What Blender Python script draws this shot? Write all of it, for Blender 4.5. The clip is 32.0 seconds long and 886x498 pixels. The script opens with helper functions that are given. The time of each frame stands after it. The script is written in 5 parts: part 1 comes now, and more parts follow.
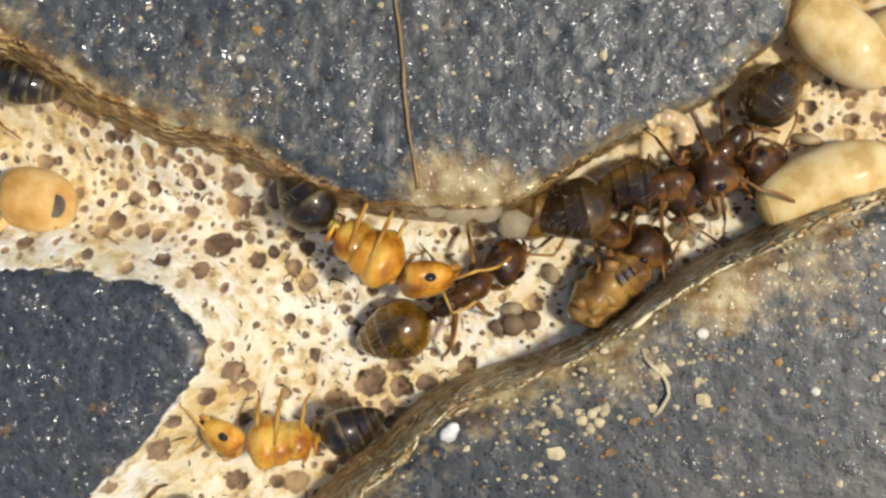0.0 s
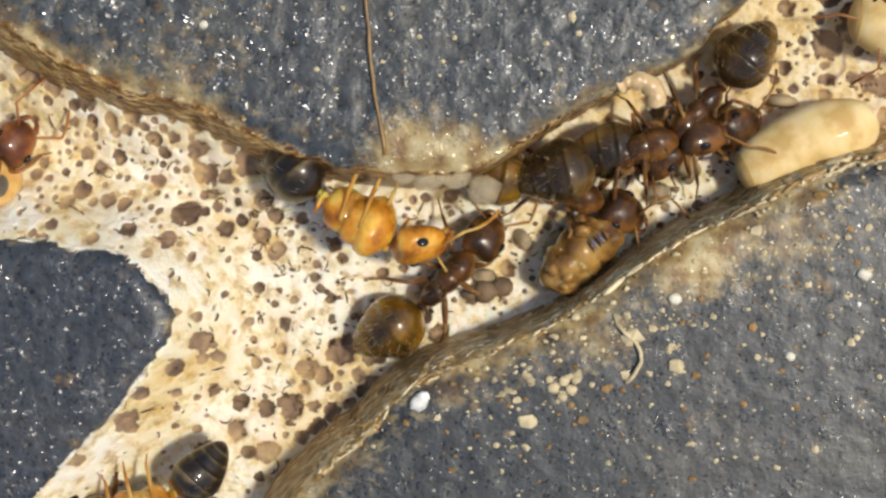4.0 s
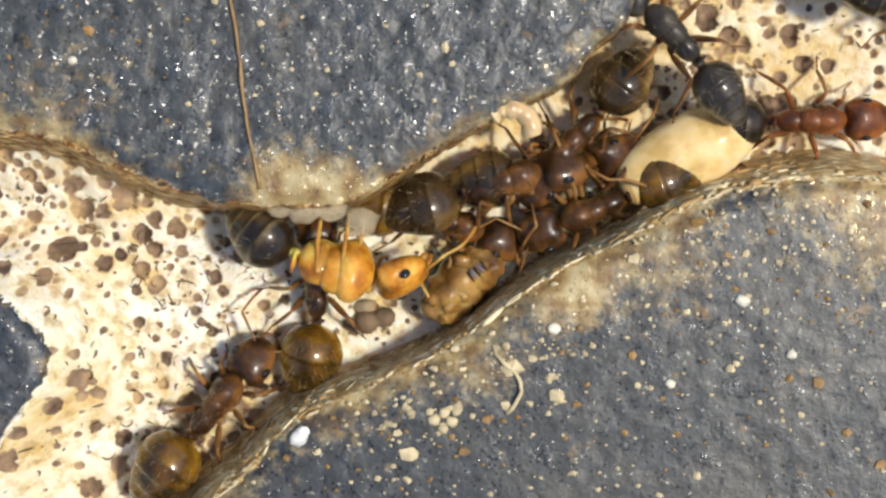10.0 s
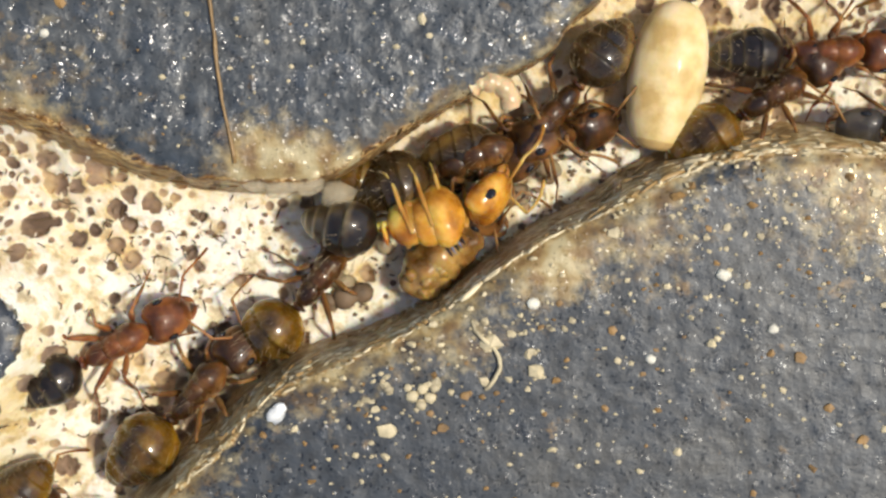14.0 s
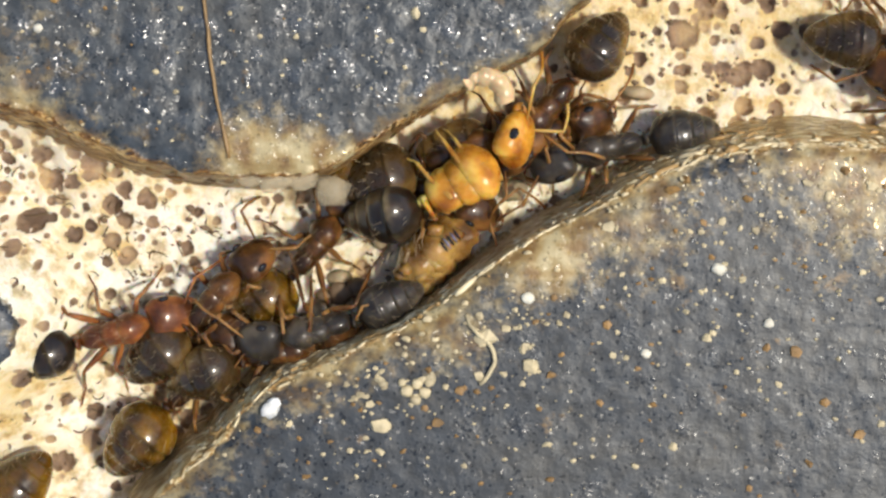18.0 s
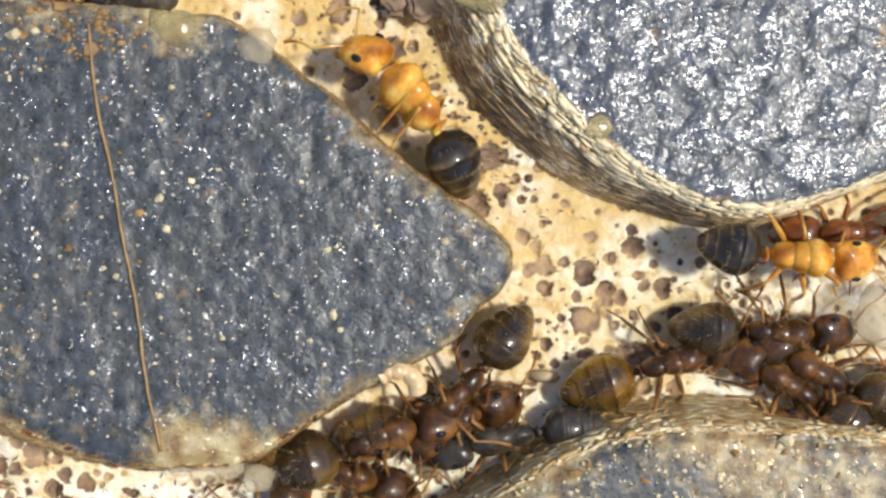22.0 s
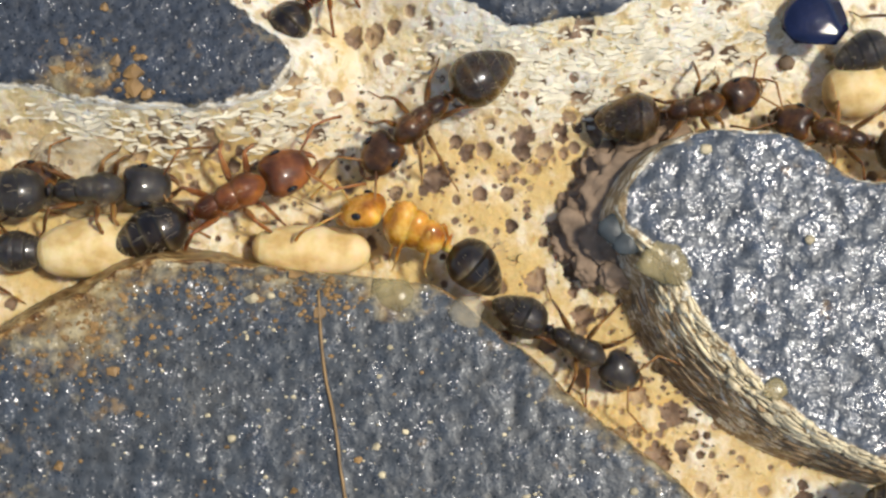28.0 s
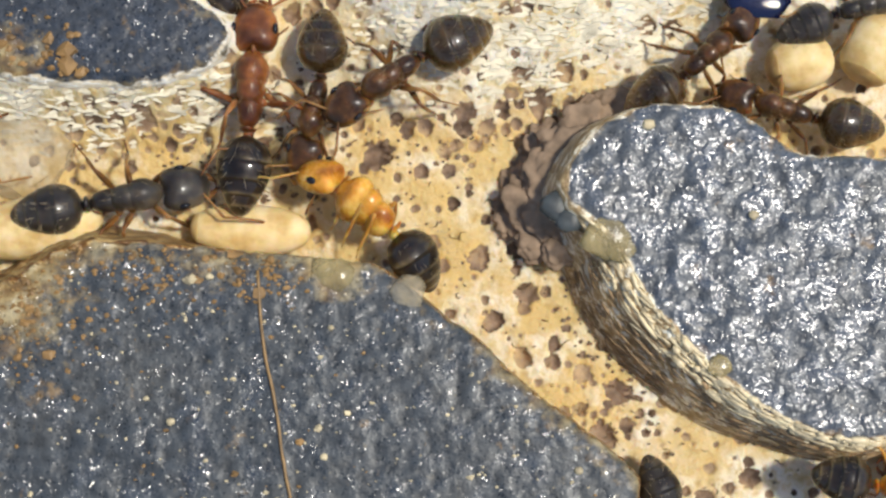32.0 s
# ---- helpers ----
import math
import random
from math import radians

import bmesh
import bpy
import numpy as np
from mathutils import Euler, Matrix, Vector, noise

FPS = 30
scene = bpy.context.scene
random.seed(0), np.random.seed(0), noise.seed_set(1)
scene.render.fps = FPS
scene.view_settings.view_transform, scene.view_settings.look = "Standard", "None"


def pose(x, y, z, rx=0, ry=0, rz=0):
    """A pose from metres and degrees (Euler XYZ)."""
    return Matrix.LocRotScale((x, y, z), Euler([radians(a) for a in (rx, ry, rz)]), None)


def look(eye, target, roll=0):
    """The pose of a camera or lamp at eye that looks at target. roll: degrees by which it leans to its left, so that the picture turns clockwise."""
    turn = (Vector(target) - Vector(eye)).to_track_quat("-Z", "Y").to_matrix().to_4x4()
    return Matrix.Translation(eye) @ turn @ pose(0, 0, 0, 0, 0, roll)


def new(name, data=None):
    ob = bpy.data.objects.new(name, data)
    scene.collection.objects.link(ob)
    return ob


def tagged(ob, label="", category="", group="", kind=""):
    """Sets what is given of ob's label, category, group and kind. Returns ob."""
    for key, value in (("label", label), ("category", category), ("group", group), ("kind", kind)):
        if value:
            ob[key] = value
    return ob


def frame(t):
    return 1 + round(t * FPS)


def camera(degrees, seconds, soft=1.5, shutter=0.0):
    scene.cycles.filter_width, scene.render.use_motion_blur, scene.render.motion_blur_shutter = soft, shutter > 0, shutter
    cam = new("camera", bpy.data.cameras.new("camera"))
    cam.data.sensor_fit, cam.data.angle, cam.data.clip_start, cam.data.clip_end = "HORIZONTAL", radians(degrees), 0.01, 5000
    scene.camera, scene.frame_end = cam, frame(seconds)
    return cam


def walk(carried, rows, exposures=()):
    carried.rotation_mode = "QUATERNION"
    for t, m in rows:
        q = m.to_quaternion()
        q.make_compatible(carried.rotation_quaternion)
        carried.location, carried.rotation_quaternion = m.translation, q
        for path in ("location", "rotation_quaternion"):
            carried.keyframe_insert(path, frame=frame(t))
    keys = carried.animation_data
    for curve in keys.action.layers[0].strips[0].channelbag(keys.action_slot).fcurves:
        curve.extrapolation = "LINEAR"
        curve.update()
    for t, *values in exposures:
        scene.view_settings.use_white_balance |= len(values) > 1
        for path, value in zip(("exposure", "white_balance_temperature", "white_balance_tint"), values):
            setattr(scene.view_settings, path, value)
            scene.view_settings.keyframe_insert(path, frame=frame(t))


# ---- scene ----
MM = 0.001          # all plans below are in millimetres
FLOOR = -3.77       # nest floor below the tops of the blocks

# ---- camera and its path: seconds, x, y, z in mm, tilt about x, y, z in degrees ----
cam = camera(28.0, 32.0, soft=2.6)
PATH = [
    (0, -3.73, -1.30, 61.18, -3.10, 0.28, 1.40),
    (0.5, -3.71, -1.09, 61.02, -3.35, 0.02, 1.31),
    (1, -3.57, -1.23, 60.54, -4.04, -0.09, 1.34),
    (1.5, -3.57, -1.83, 60.19, -4.20, -0.20, 1.40),
    (2, -3.37, -1.81, 60.23, -4.03, -0.24, 1.44),
    (2.5, -3.01, -1.74, 60.13, -4.20, 0.21, 1.29),
    (3, -2.77, -1.85, 59.98, -4.43, 0.49, 1.12),
    (3.5, -2.65, -1.58, 60.14, -4.32, 0.44, 0.98),
    (5.5, -1.85, -0.60, 60.42, -4.26, 0.32, 0.51),
    (6, -1.66, -0.80, 60.36, -4.11, 0.30, 0.51),
    (6.5, -1.69, -0.59, 60.49, -4.01, -0.06, 0.46),
    (7, -0.86, -0.18, 60.11, -4.27, -0.86, 0.35),
    (7.5, -0.39, -0.19, 59.89, -4.26, -1.20, 0.24),
    (8, -0.15, -0.05, 60.12, -3.95, -1.27, 0.13),
    (8.5, 0.05, 0.16, 60.08, -3.95, -1.17, 0.02),
    (9, -0.00, 0.00, 60.16, -3.90, -1.19, 0.00),
    (9.5, 0.05, 0.35, 60.00, -4.36, -1.14, -0.04),
    (10, 0.06, 0.25, 59.82, -4.64, -1.20, -0.05),
    (10.5, -0.06, -0.37, 59.34, -5.03, -1.27, 0.13),
    (11, -0.04, -0.33, 59.19, -5.27, -1.28, 0.10),
    (11.5, 0.06, -0.21, 59.09, -5.44, -1.20, 0.11),
    (12, 0.07, -0.28, 59.19, -5.36, -1.30, 0.04),
    (12.5, 0.21, -0.01, 59.13, -5.57, -1.32, -0.02),
    (13, 0.47, 0.09, 59.10, -5.49, -1.31, -0.03),
    (13.5, 0.59, 0.38, 59.09, -5.66, -1.36, -0.10),
    (14, 0.57, 0.15, 59.14, -5.42, -1.45, -0.17),
    (14.5, 0.76, 0.05, 59.07, -5.33, -1.35, -0.20),
    (16.5, 1.33, -0.07, 59.49, -4.58, -1.01, -0.31),
    (17, 1.33, -0.07, 59.35, -4.81, -1.01, -0.34),
    (17.5, 1.36, -0.24, 59.27, -4.90, -0.97, -0.34),
    (18, 1.27, -0.25, 59.11, -5.22, -0.97, -0.30),
    (18.5, 1.39, -0.33, 59.13, -5.10, -0.95, -0.33),
    (19, 1.68, 0.13, 59.42, -4.67, -1.02, -0.47),
    (19.5, 2.02, 0.62, 59.71, -4.22, -1.47, -0.56),
    (20, 2.96, 2.99, 60.41, -3.90, -2.82, -1.00),
    (20.5, 3.97, 4.91, 60.61, -4.35, -3.20, -1.09),
    (21, 3.55, 4.75, 61.02, -3.49, -3.83, -1.31),
    (21.5, 3.90, 5.22, 62.13, -2.35, -2.96, -1.37),
    (22, 3.29, 5.53, 63.36, -0.96, -1.87, -1.12),
    (22.5, 2.84, 5.80, 64.78, 0.61, -1.01, -1.09),
    (23, 2.44, 5.55, 65.79, 1.90, -0.16, -0.97),
    (23.5, 1.74, 5.37, 66.60, 2.89, 0.18, -0.79),
    (24, 1.46, 4.99, 67.59, 4.53, 0.38, -0.77),
    (24.5, 1.19, 5.81, 68.35, 4.81, 0.64, -0.60),
    (26.5, 0.44, 5.49, 68.75, 5.35, 0.78, -0.35),
    (27, -0.08, 5.63, 69.57, 6.20, 1.02, -0.15),
    (27.5, -0.20, 5.65, 70.20, 6.73, 1.45, 0.02),
    (28, -0.09, 5.20, 70.35, 7.36, 1.61, 0.04),
    (28.5, -0.09, 5.17, 70.33, 7.30, 1.61, 0.01),
    (29, -0.08, 5.15, 69.92, 6.81, 1.51, -0.04),
    (29.5, 0.10, 5.23, 69.57, 6.19, 1.58, -0.09),
    (30, 0.29, 5.17, 69.10, 5.79, 1.42, -0.13),
    (30.5, 0.58, 5.62, 69.14, 5.62, 1.07, -0.40),
    (31, 0.10, 5.28, 69.43, 6.56, 0.23, -0.53),
    (31.5, -0.23, 5.28, 69.56, 6.71, -0.15, -0.56),
    (32, 0.35, 5.24, 69.42, 6.71, 0.16, -0.64),
]
walk(cam, [(t, pose(x * MM, y * MM, z * MM, a, b, c)) for t, x, y, z, a, b, c in PATH],
     exposures=[(0, -0.08, 7000, 10), (4, -0.08, 6900, 10), (8, 0.10, 6750, 10), (18, 0.14, 6700, 10), (20.5, 0.27, 6500, 10), (24, 0.12, 6450, 10), (27, -0.02, 6500, 10), (32, 0.03, 6450, 10)])

# ---- world, sun, exposure ----
SUN_TURN, SUN_HEIGHT = radians(3), radians(65)
world = bpy.data.worlds.new("sky")
scene.world = world
world.use_nodes = True
sky = world.node_tree.nodes.new("ShaderNodeTexSky")
sky.sky_type, sky.sun_disc = "NISHITA", False
sky.sun_elevation, sky.sun_rotation = SUN_HEIGHT, math.pi / 2 - SUN_TURN
background = world.node_tree.nodes["Background"]
background.inputs["Strength"].default_value = 0.15
world.node_tree.links.new(sky.outputs[0], background.inputs[0])
sun_light = bpy.data.lights.new("sun", "SUN")
sun_light.energy, sun_light.angle, sun_light.color = 3.7, radians(5.0), (1.0, 0.95, 0.845)
sun = new("sun", sun_light)
way = Vector((math.cos(SUN_HEIGHT) * math.cos(SUN_TURN), math.cos(SUN_HEIGHT) * math.sin(SUN_TURN), math.sin(SUN_HEIGHT)))
sun.matrix_world = look(way * 0.5, (0, 0, 0))


# ---- materials ----
def material(name):
    m = bpy.data.materials.new(name)
    m.use_nodes = True
    return m, m.node_tree.nodes, m.node_tree.links, m.node_tree.nodes["Principled BSDF"]


def node(nodes, kind, **values):
    n = nodes.new(kind)
    for key, value in values.items():
        n.inputs[key.replace("_", " ")].default_value = value
    return n


def coords(nodes, links, scale=(1, 1, 1), kind="Object"):
    """Texture coordinates in millimetres."""
    c = nodes.new("ShaderNodeTexCoord")
    m = nodes.new("ShaderNodeMapping")
    m.inputs["Scale"].default_value = [1000 * s for s in scale]
    links.new(c.outputs[kind], m.inputs["Vector"])
    return m.outputs[0]


def ramp(nodes, links, source, *stops):
    r = nodes.new("ShaderNodeValToRGB")
    while len(r.color_ramp.elements) < len(stops):
        r.color_ramp.elements.new(0.5)
    for e, (at, colour) in zip(r.color_ramp.elements, stops):
        e.position, e.color = at, (*colour, 1) if len(colour) == 3 else colour
    links.new(source, r.inputs[0])
    return r.outputs[0]


def mixed(nodes, links, factor, a, b, blend="MIX"):
    m = nodes.new("ShaderNodeMix")
    m.data_type, m.blend_type = "RGBA", blend
    for socket, value in ((m.inputs[0], factor), (m.inputs[6], a), (m.inputs[7], b)):
        if isinstance(value, bpy.types.NodeSocket):
            links.new(value, socket)
        elif isinstance(value, (int, float)):
            socket.default_value = value
        else:
            socket.default_value = (*value, 1)
    return m.outputs[2]


def bump(nodes, links, bsdf, height, strength, distance_mm, below=None):
    b = nodes.new("ShaderNodeBump")
    b.inputs["Strength"].default_value, b.inputs["Distance"].default_value = strength, distance_mm * MM
    links.new(height, b.inputs["Height"])
    if below:
        links.new(below, b.inputs["Normal"])
    links.new(b.outputs[0], bsdf.inputs["Normal"])
    return b.outputs[0]


def summed(nodes, links, *terms):
    """Adds up (socket, weight) pairs."""
    total = None
    for socket, weight in terms:
        m = nodes.new("ShaderNodeMath")
        m.operation = "MULTIPLY_ADD"
        links.new(socket, m.inputs[0])
        m.inputs[1].default_value, m.inputs[2].default_value = weight, 0.0
        if total:
            links.new(total, m.inputs[2])
        total = m.outputs[0]
    return total


def floor_material():
    m, n, l, b = material("cream_plaster")
    at = coords(n, l)
    broad, fine, grain = (node(n, "ShaderNodeTexNoise", Scale=s, Detail=d, Roughness=0.6) for s, d in ((0.22, 4), (1.6, 5), (9, 3)))
    for x in (broad, fine, grain):
        l.new(at, x.inputs["Vector"])
    colour = ramp(n, l, broad.outputs[0], (0.46, (0.85, 0.80, 0.68)), (0.60, (0.80, 0.70, 0.48)), (0.74, (0.68, 0.49, 0.20)))
    stain = ramp(n, l, fine.outputs[0], (0.34, (0.50, 0.36, 0.17)), (0.43, (0.84, 0.72, 0.48)), (0.52, (1, 1, 1)))
    colour = mixed(n, l, 0.75, colour, stain, "MULTIPLY")
    plan = n.new("ShaderNodeSeparateXYZ")
    l.new(at, plan.inputs[0])
    reach = n.new("ShaderNodeMapRange")
    l.new(plan.outputs[1], reach.inputs[0])
    reach.inputs[1].default_value, reach.inputs[2].default_value = -4.0, 8.0
    seep = node(n, "ShaderNodeTexNoise", Scale=0.45, Detail=5, Roughness=0.6)
    l.new(at, seep.inputs["Vector"])
    dry = n.new("ShaderNodeMapRange")
    l.new(plan.outputs[1], dry.inputs[0])
    for k, v in enumerate((18.0, 23.0, 1.0, 0.25)):
        dry.inputs[1 + k].default_value = v
    wet = mixed(n, l, 1.0, mixed(n, l, 1.0, reach.outputs[0], dry.outputs[0], "MULTIPLY"), ramp(n, l, seep.outputs[0], (0.36, (0.30, 0.30, 0.30)), (0.54, (0.97, 0.97, 0.97))), "MULTIPLY")
    colour = mixed(n, l, wet, colour, (0.60, 0.42, 0.16))
    halo = n.new("ShaderNodeAttribute")
    halo.attribute_name = "halo"
    colour = mixed(n, l, mixed(n, l, 1.0, halo.outputs["Fac"], ramp(n, l, seep.outputs[0], (0.38, (0.08, 0.08, 0.08)), (0.62, (0.7, 0.7, 0.7))), "MULTIPLY"), colour, (0.60, 0.38, 0.11))
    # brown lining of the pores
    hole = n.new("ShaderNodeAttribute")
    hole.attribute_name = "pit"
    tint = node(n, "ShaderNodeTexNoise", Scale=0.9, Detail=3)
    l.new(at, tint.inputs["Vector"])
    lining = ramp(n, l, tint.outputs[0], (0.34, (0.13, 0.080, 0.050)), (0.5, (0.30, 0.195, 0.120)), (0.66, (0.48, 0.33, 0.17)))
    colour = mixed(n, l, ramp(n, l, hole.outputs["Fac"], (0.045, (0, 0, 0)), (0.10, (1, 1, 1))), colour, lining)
    l.new(colour, b.inputs["Base Color"])
    b.inputs["Roughness"].default_value = 0.75
    b.inputs["Subsurface Weight"].default_value, b.inputs["Subsurface Scale"].default_value = 0.4, 0.7 * MM
    b.inputs["Subsurface Radius"].default_value = (1.0, 0.6, 0.3)
    bump(n, l, b, grain.outputs[0], 0.6, 0.06, bump(n, l, b, fine.outputs[0], 0.9, 0.22))
    return m


def block_material(name, grey, rough, side_tones, haze=0.0, lumps=1.0, wet=1.0, spread=0.5, tilt=0.6, pitch=2.2, index=1.65):
    """Grey glittering coat on the tops, cream fibrous plaster down the sides."""
    m, n, l, b = material(name)
    at = coords(n, l)
    ragged = node(n, "ShaderNodeTexNoise", Scale=1.1, Detail=4)
    lumpy = node(n, "ShaderNodeTexNoise", Scale=pitch, Detail=2, Roughness=0.4)
    grain = node(n, "ShaderNodeTexNoise", Scale=6.0, Detail=2, Roughness=0.6)
    cloud = node(n, "ShaderNodeTexNoise", Scale=0.20, Detail=4)
    gloss = node(n, "ShaderNodeTexNoise", Scale=0.9, Detail=5, Roughness=0.6)
    cells = node(n, "ShaderNodeTexVoronoi", Scale=4.5)
    flake = node(n, "ShaderNodeTexVoronoi", Scale=10.0)
    for x in (ragged, lumpy, grain, cloud, gloss, cells, flake):
        l.new(at, x.inputs["Vector"])
    strata = node(n, "ShaderNodeTexNoise", Scale=1.7, Detail=3, Roughness=0.6)
    l.new(coords(n, l, (1.0, 1.0, 4.0)), strata.inputs["Vector"])
    crack = node(n, "ShaderNodeTexNoise", Scale=2.6, Detail=3, Roughness=0.6)
    l.new(coords(n, l, (0.8, 0.8, 3.0)), crack.inputs["Vector"])
    # where the coat ends
    inset = n.new("ShaderNodeAttribute")
    inset.attribute_name = "inset"
    edge = n.new("ShaderNodeMath")
    edge.operation = "MULTIPLY_ADD"
    l.new(ragged.outputs[0], edge.inputs[0])
    edge.inputs[1].default_value = 0.8
    l.new(inset.outputs["Fac"], edge.inputs[2])
    coat = ramp(n, l, edge.outputs[0], (0.30, (0, 0, 0)), (0.40, (1, 1, 1)))
    a, c, d, deep = side_tones
    # Streak troughs and cracks go darker by deep: groove shade put into the colour.
    side = ramp(n, l, strata.outputs[0], (0.38, tuple(deep * k for k in a)), (0.45, a), (0.52, c), (0.58, d))
    side = mixed(n, l, ramp(n, l, crack.outputs[0], (0.34, (0.7, 0.7, 0.7)), (0.42, (0, 0, 0))), side, tuple(deep * k for k in a))
    damp = node(n, "ShaderNodeTexNoise", Scale=0.7, Detail=4, Roughness=0.6)
    l.new(at, damp.inputs["Vector"])
    side = mixed(n, l, ramp(n, l, damp.outputs[0], (0.46, (0, 0, 0)), (0.60, ((1 - deep) * 0.9,) * 3)), side, (0.13, 0.062, 0.018))
    top = ramp(n, l, lumpy.outputs[0], (0.30, tuple(0.55 * k for k in grey)), (0.52, grey), (0.72, tuple(1.35 * k for k in grey)))
    # Haze of the glass over the block, put into the coat's colour as tan clouds.
    top = mixed(n, l, ramp(n, l, cloud.outputs[0], (0.50, (0, 0, 0)), (0.70, (0.35 * haze + 0.08,) * 3)), top, (0.22, 0.19, 0.13))
    rust = node(n, "ShaderNodeTexNoise", Scale=0.55, Detail=5, Roughness=0.65)
    l.new(at, rust.inputs["Vector"])
    top = mixed(n, l, ramp(n, l, rust.outputs[0], (0.63, (0, 0, 0)), (0.70, (0.7, 0.7, 0.7))), top, (0.22, 0.13, 0.045))
    # dried resin film, thickest along the rim and round the spills
    film = n.new("ShaderNodeAttribute")
    film.attribute_name = "film"
    blot = node(n, "ShaderNodeTexNoise", Scale=1.5, Detail=6, Roughness=0.7)
    l.new(at, blot.inputs["Vector"])
    thick = n.new("ShaderNodeMath")
    thick.operation = "ADD"
    l.new(film.outputs["Fac"], thick.inputs[0])
    l.new(blot.outputs[0], thick.inputs[1])
    smear = ramp(n, l, thick.outputs[0], (0.62, (0, 0, 0)), (0.95, (0.75, 0.75, 0.75)))
    top = mixed(n, l, smear, top, ramp(n, l, ragged.outputs[0], (0.38, (0.24, 0.13, 0.032)), (0.50, (0.41, 0.28, 0.10)), (0.62, (0.54, 0.43, 0.22))))
    glint = ramp(n, l, flake.outputs["Color"], (0.80, (0, 0, 0)), (0.82, (1, 1, 1)))
    l.new(mixed(n, l, coat, side, top), b.inputs["Base Color"])
    l.new(mixed(n, l, coat, (0.34, 0.34, 0.34), mixed(n, l, glint, (0.45, 0.45, 0.45), (0.24, 0.24, 0.24))), b.inputs["Roughness"])
    b.inputs["Specular IOR Level"].default_value = 0.45
    l.new(mixed(n, l, 1.0, coat, mixed(n, l, glint, (0.03, 0.03, 0.03), (0.30, 0.30, 0.30)), "MULTIPLY"), b.inputs["Metallic"])
    # patches of wet varnish over the coat, roughened where they glitter
    patch = ramp(n, l, gloss.outputs[0], (0.62 - 0.16 * spread, (0, 0, 0)), (0.72 - 0.12 * spread, (1, 1, 1)))
    shine = mixed(n, l, 1.0, coat, mixed(n, l, smear, mixed(n, l, patch, (0.10 * wet,) * 3, (wet,) * 3), (0.08, 0.08, 0.08)), "MULTIPLY")
    l.new(shine, b.inputs["Coat Weight"])
    b.inputs["Coat Roughness"].default_value, b.inputs["Coat IOR"].default_value = rough, index
    sharp = n.new("ShaderNodeMath")
    sharp.operation = "MULTIPLY"
    l.new(grain.outputs[0], sharp.inputs[0])
    l.new(mixed(n, l, patch, (0.35, 0.35, 0.35), (1, 1, 1)), sharp.inputs[1])
    relief = mixed(n, l, coat, summed(n, l, (strata.outputs[0], 0.10), (crack.outputs[0], 0.12)),
                   summed(n, l, (lumpy.outputs[0], 0.20 * lumps), (cells.outputs["Distance"], 0.02 * lumps), (sharp.outputs[0], 0.036)))
    fine = bump(n, l, b, relief, 1.0, 1.0)
    # mica flakes, each tilted its own way
    lean = n.new("ShaderNodeVectorMath")
    lean.operation = "SUBTRACT"
    l.new(flake.outputs["Color"], lean.inputs[0])
    lean.inputs[1].default_value = (0.5, 0.5, 0.5)
    turn = n.new("ShaderNodeVectorMath")
    turn.operation = "MULTIPLY_ADD"
    l.new(lean.outputs[0], turn.inputs[0])
    turn.inputs[1].default_value = (2 * tilt, 2 * tilt, 0.0)
    l.new(fine, turn.inputs[2])
    unit = n.new("ShaderNodeVectorMath")
    unit.operation = "NORMALIZE"
    l.new(turn.outputs[0], unit.inputs[0])
    l.new(unit.outputs[0], b.inputs["Coat Normal"])
    return m


FLOOR_MAT = floor_material()
BROWN_SIDE = ((0.38, 0.22, 0.07), (0.54, 0.36, 0.14), (0.78, 0.64, 0.36), 0.6)
EARTH_SIDE = ((0.16, 0.066, 0.012), (0.34, 0.17, 0.038), (0.66, 0.46, 0.19), 0.3)
PALE_SIDE = ((0.80, 0.68, 0.47), (0.87, 0.81, 0.66), (0.89, 0.86, 0.77), 0.88)
STRAW_SIDE = ((0.36, 0.24, 0.11), (0.58, 0.43, 0.22), (0.90, 0.83, 0.64), 0.72)
COAT = block_material("grey_glitter_coat", (0.040, 0.046, 0.050), 0.15, EARTH_SIDE, 0.1, 0.32, 1.0, 0.66, 0.38, 1.9)
COAT_DARK = block_material("dark_grey_coat", (0.030, 0.036, 0.045), 0.12, PALE_SIDE, 0.0, 0.22, 0.8, 0.55, 0.42, 2.4)
COAT_HAZY = block_material("hazy_grey_coat", (0.029, 0.034, 0.039), 0.14, BROWN_SIDE, 0.12, 0.11, 0.42, 0.25, 0.42)
COAT_BRIGHT = block_material("bright_glitter_coat", (0.060, 0.068, 0.076), 0.19, STRAW_SIDE, 0.0, 0.62, 1.0, 1.05, 0.23, 1.5, 2.0)


# ---- shaping helpers ----
def lattice(seed, size=64):
    return np.random.RandomState(seed).rand(size, size)


def field(x, y, scale, seed, octaves=3):
    """Smooth noise in [-1, 1] over plan points in mm."""
    total, weight = np.zeros_like(x), 0.0
    for k in range(octaves):
        g = lattice(seed + 17 * k)
        u, v = x * scale * 2 ** k + 1000.3, y * scale * 2 ** k + 1000.7
        i, j = np.floor(u).astype(int), np.floor(v).astype(int)
        a, b = u - i, v - j
        a, b = a * a * (3 - 2 * a), b * b * (3 - 2 * b)
        i, j, i1, j1 = i % 64, j % 64, (i + 1) % 64, (j + 1) % 64
        val = (g[i, j] * (1 - a) + g[i1, j] * a) * (1 - b) + (g[i, j1] * (1 - a) + g[i1, j1] * a) * b
        total += (val * 2 - 1) * 0.5 ** k
        weight += 0.5 ** k
    return total / weight


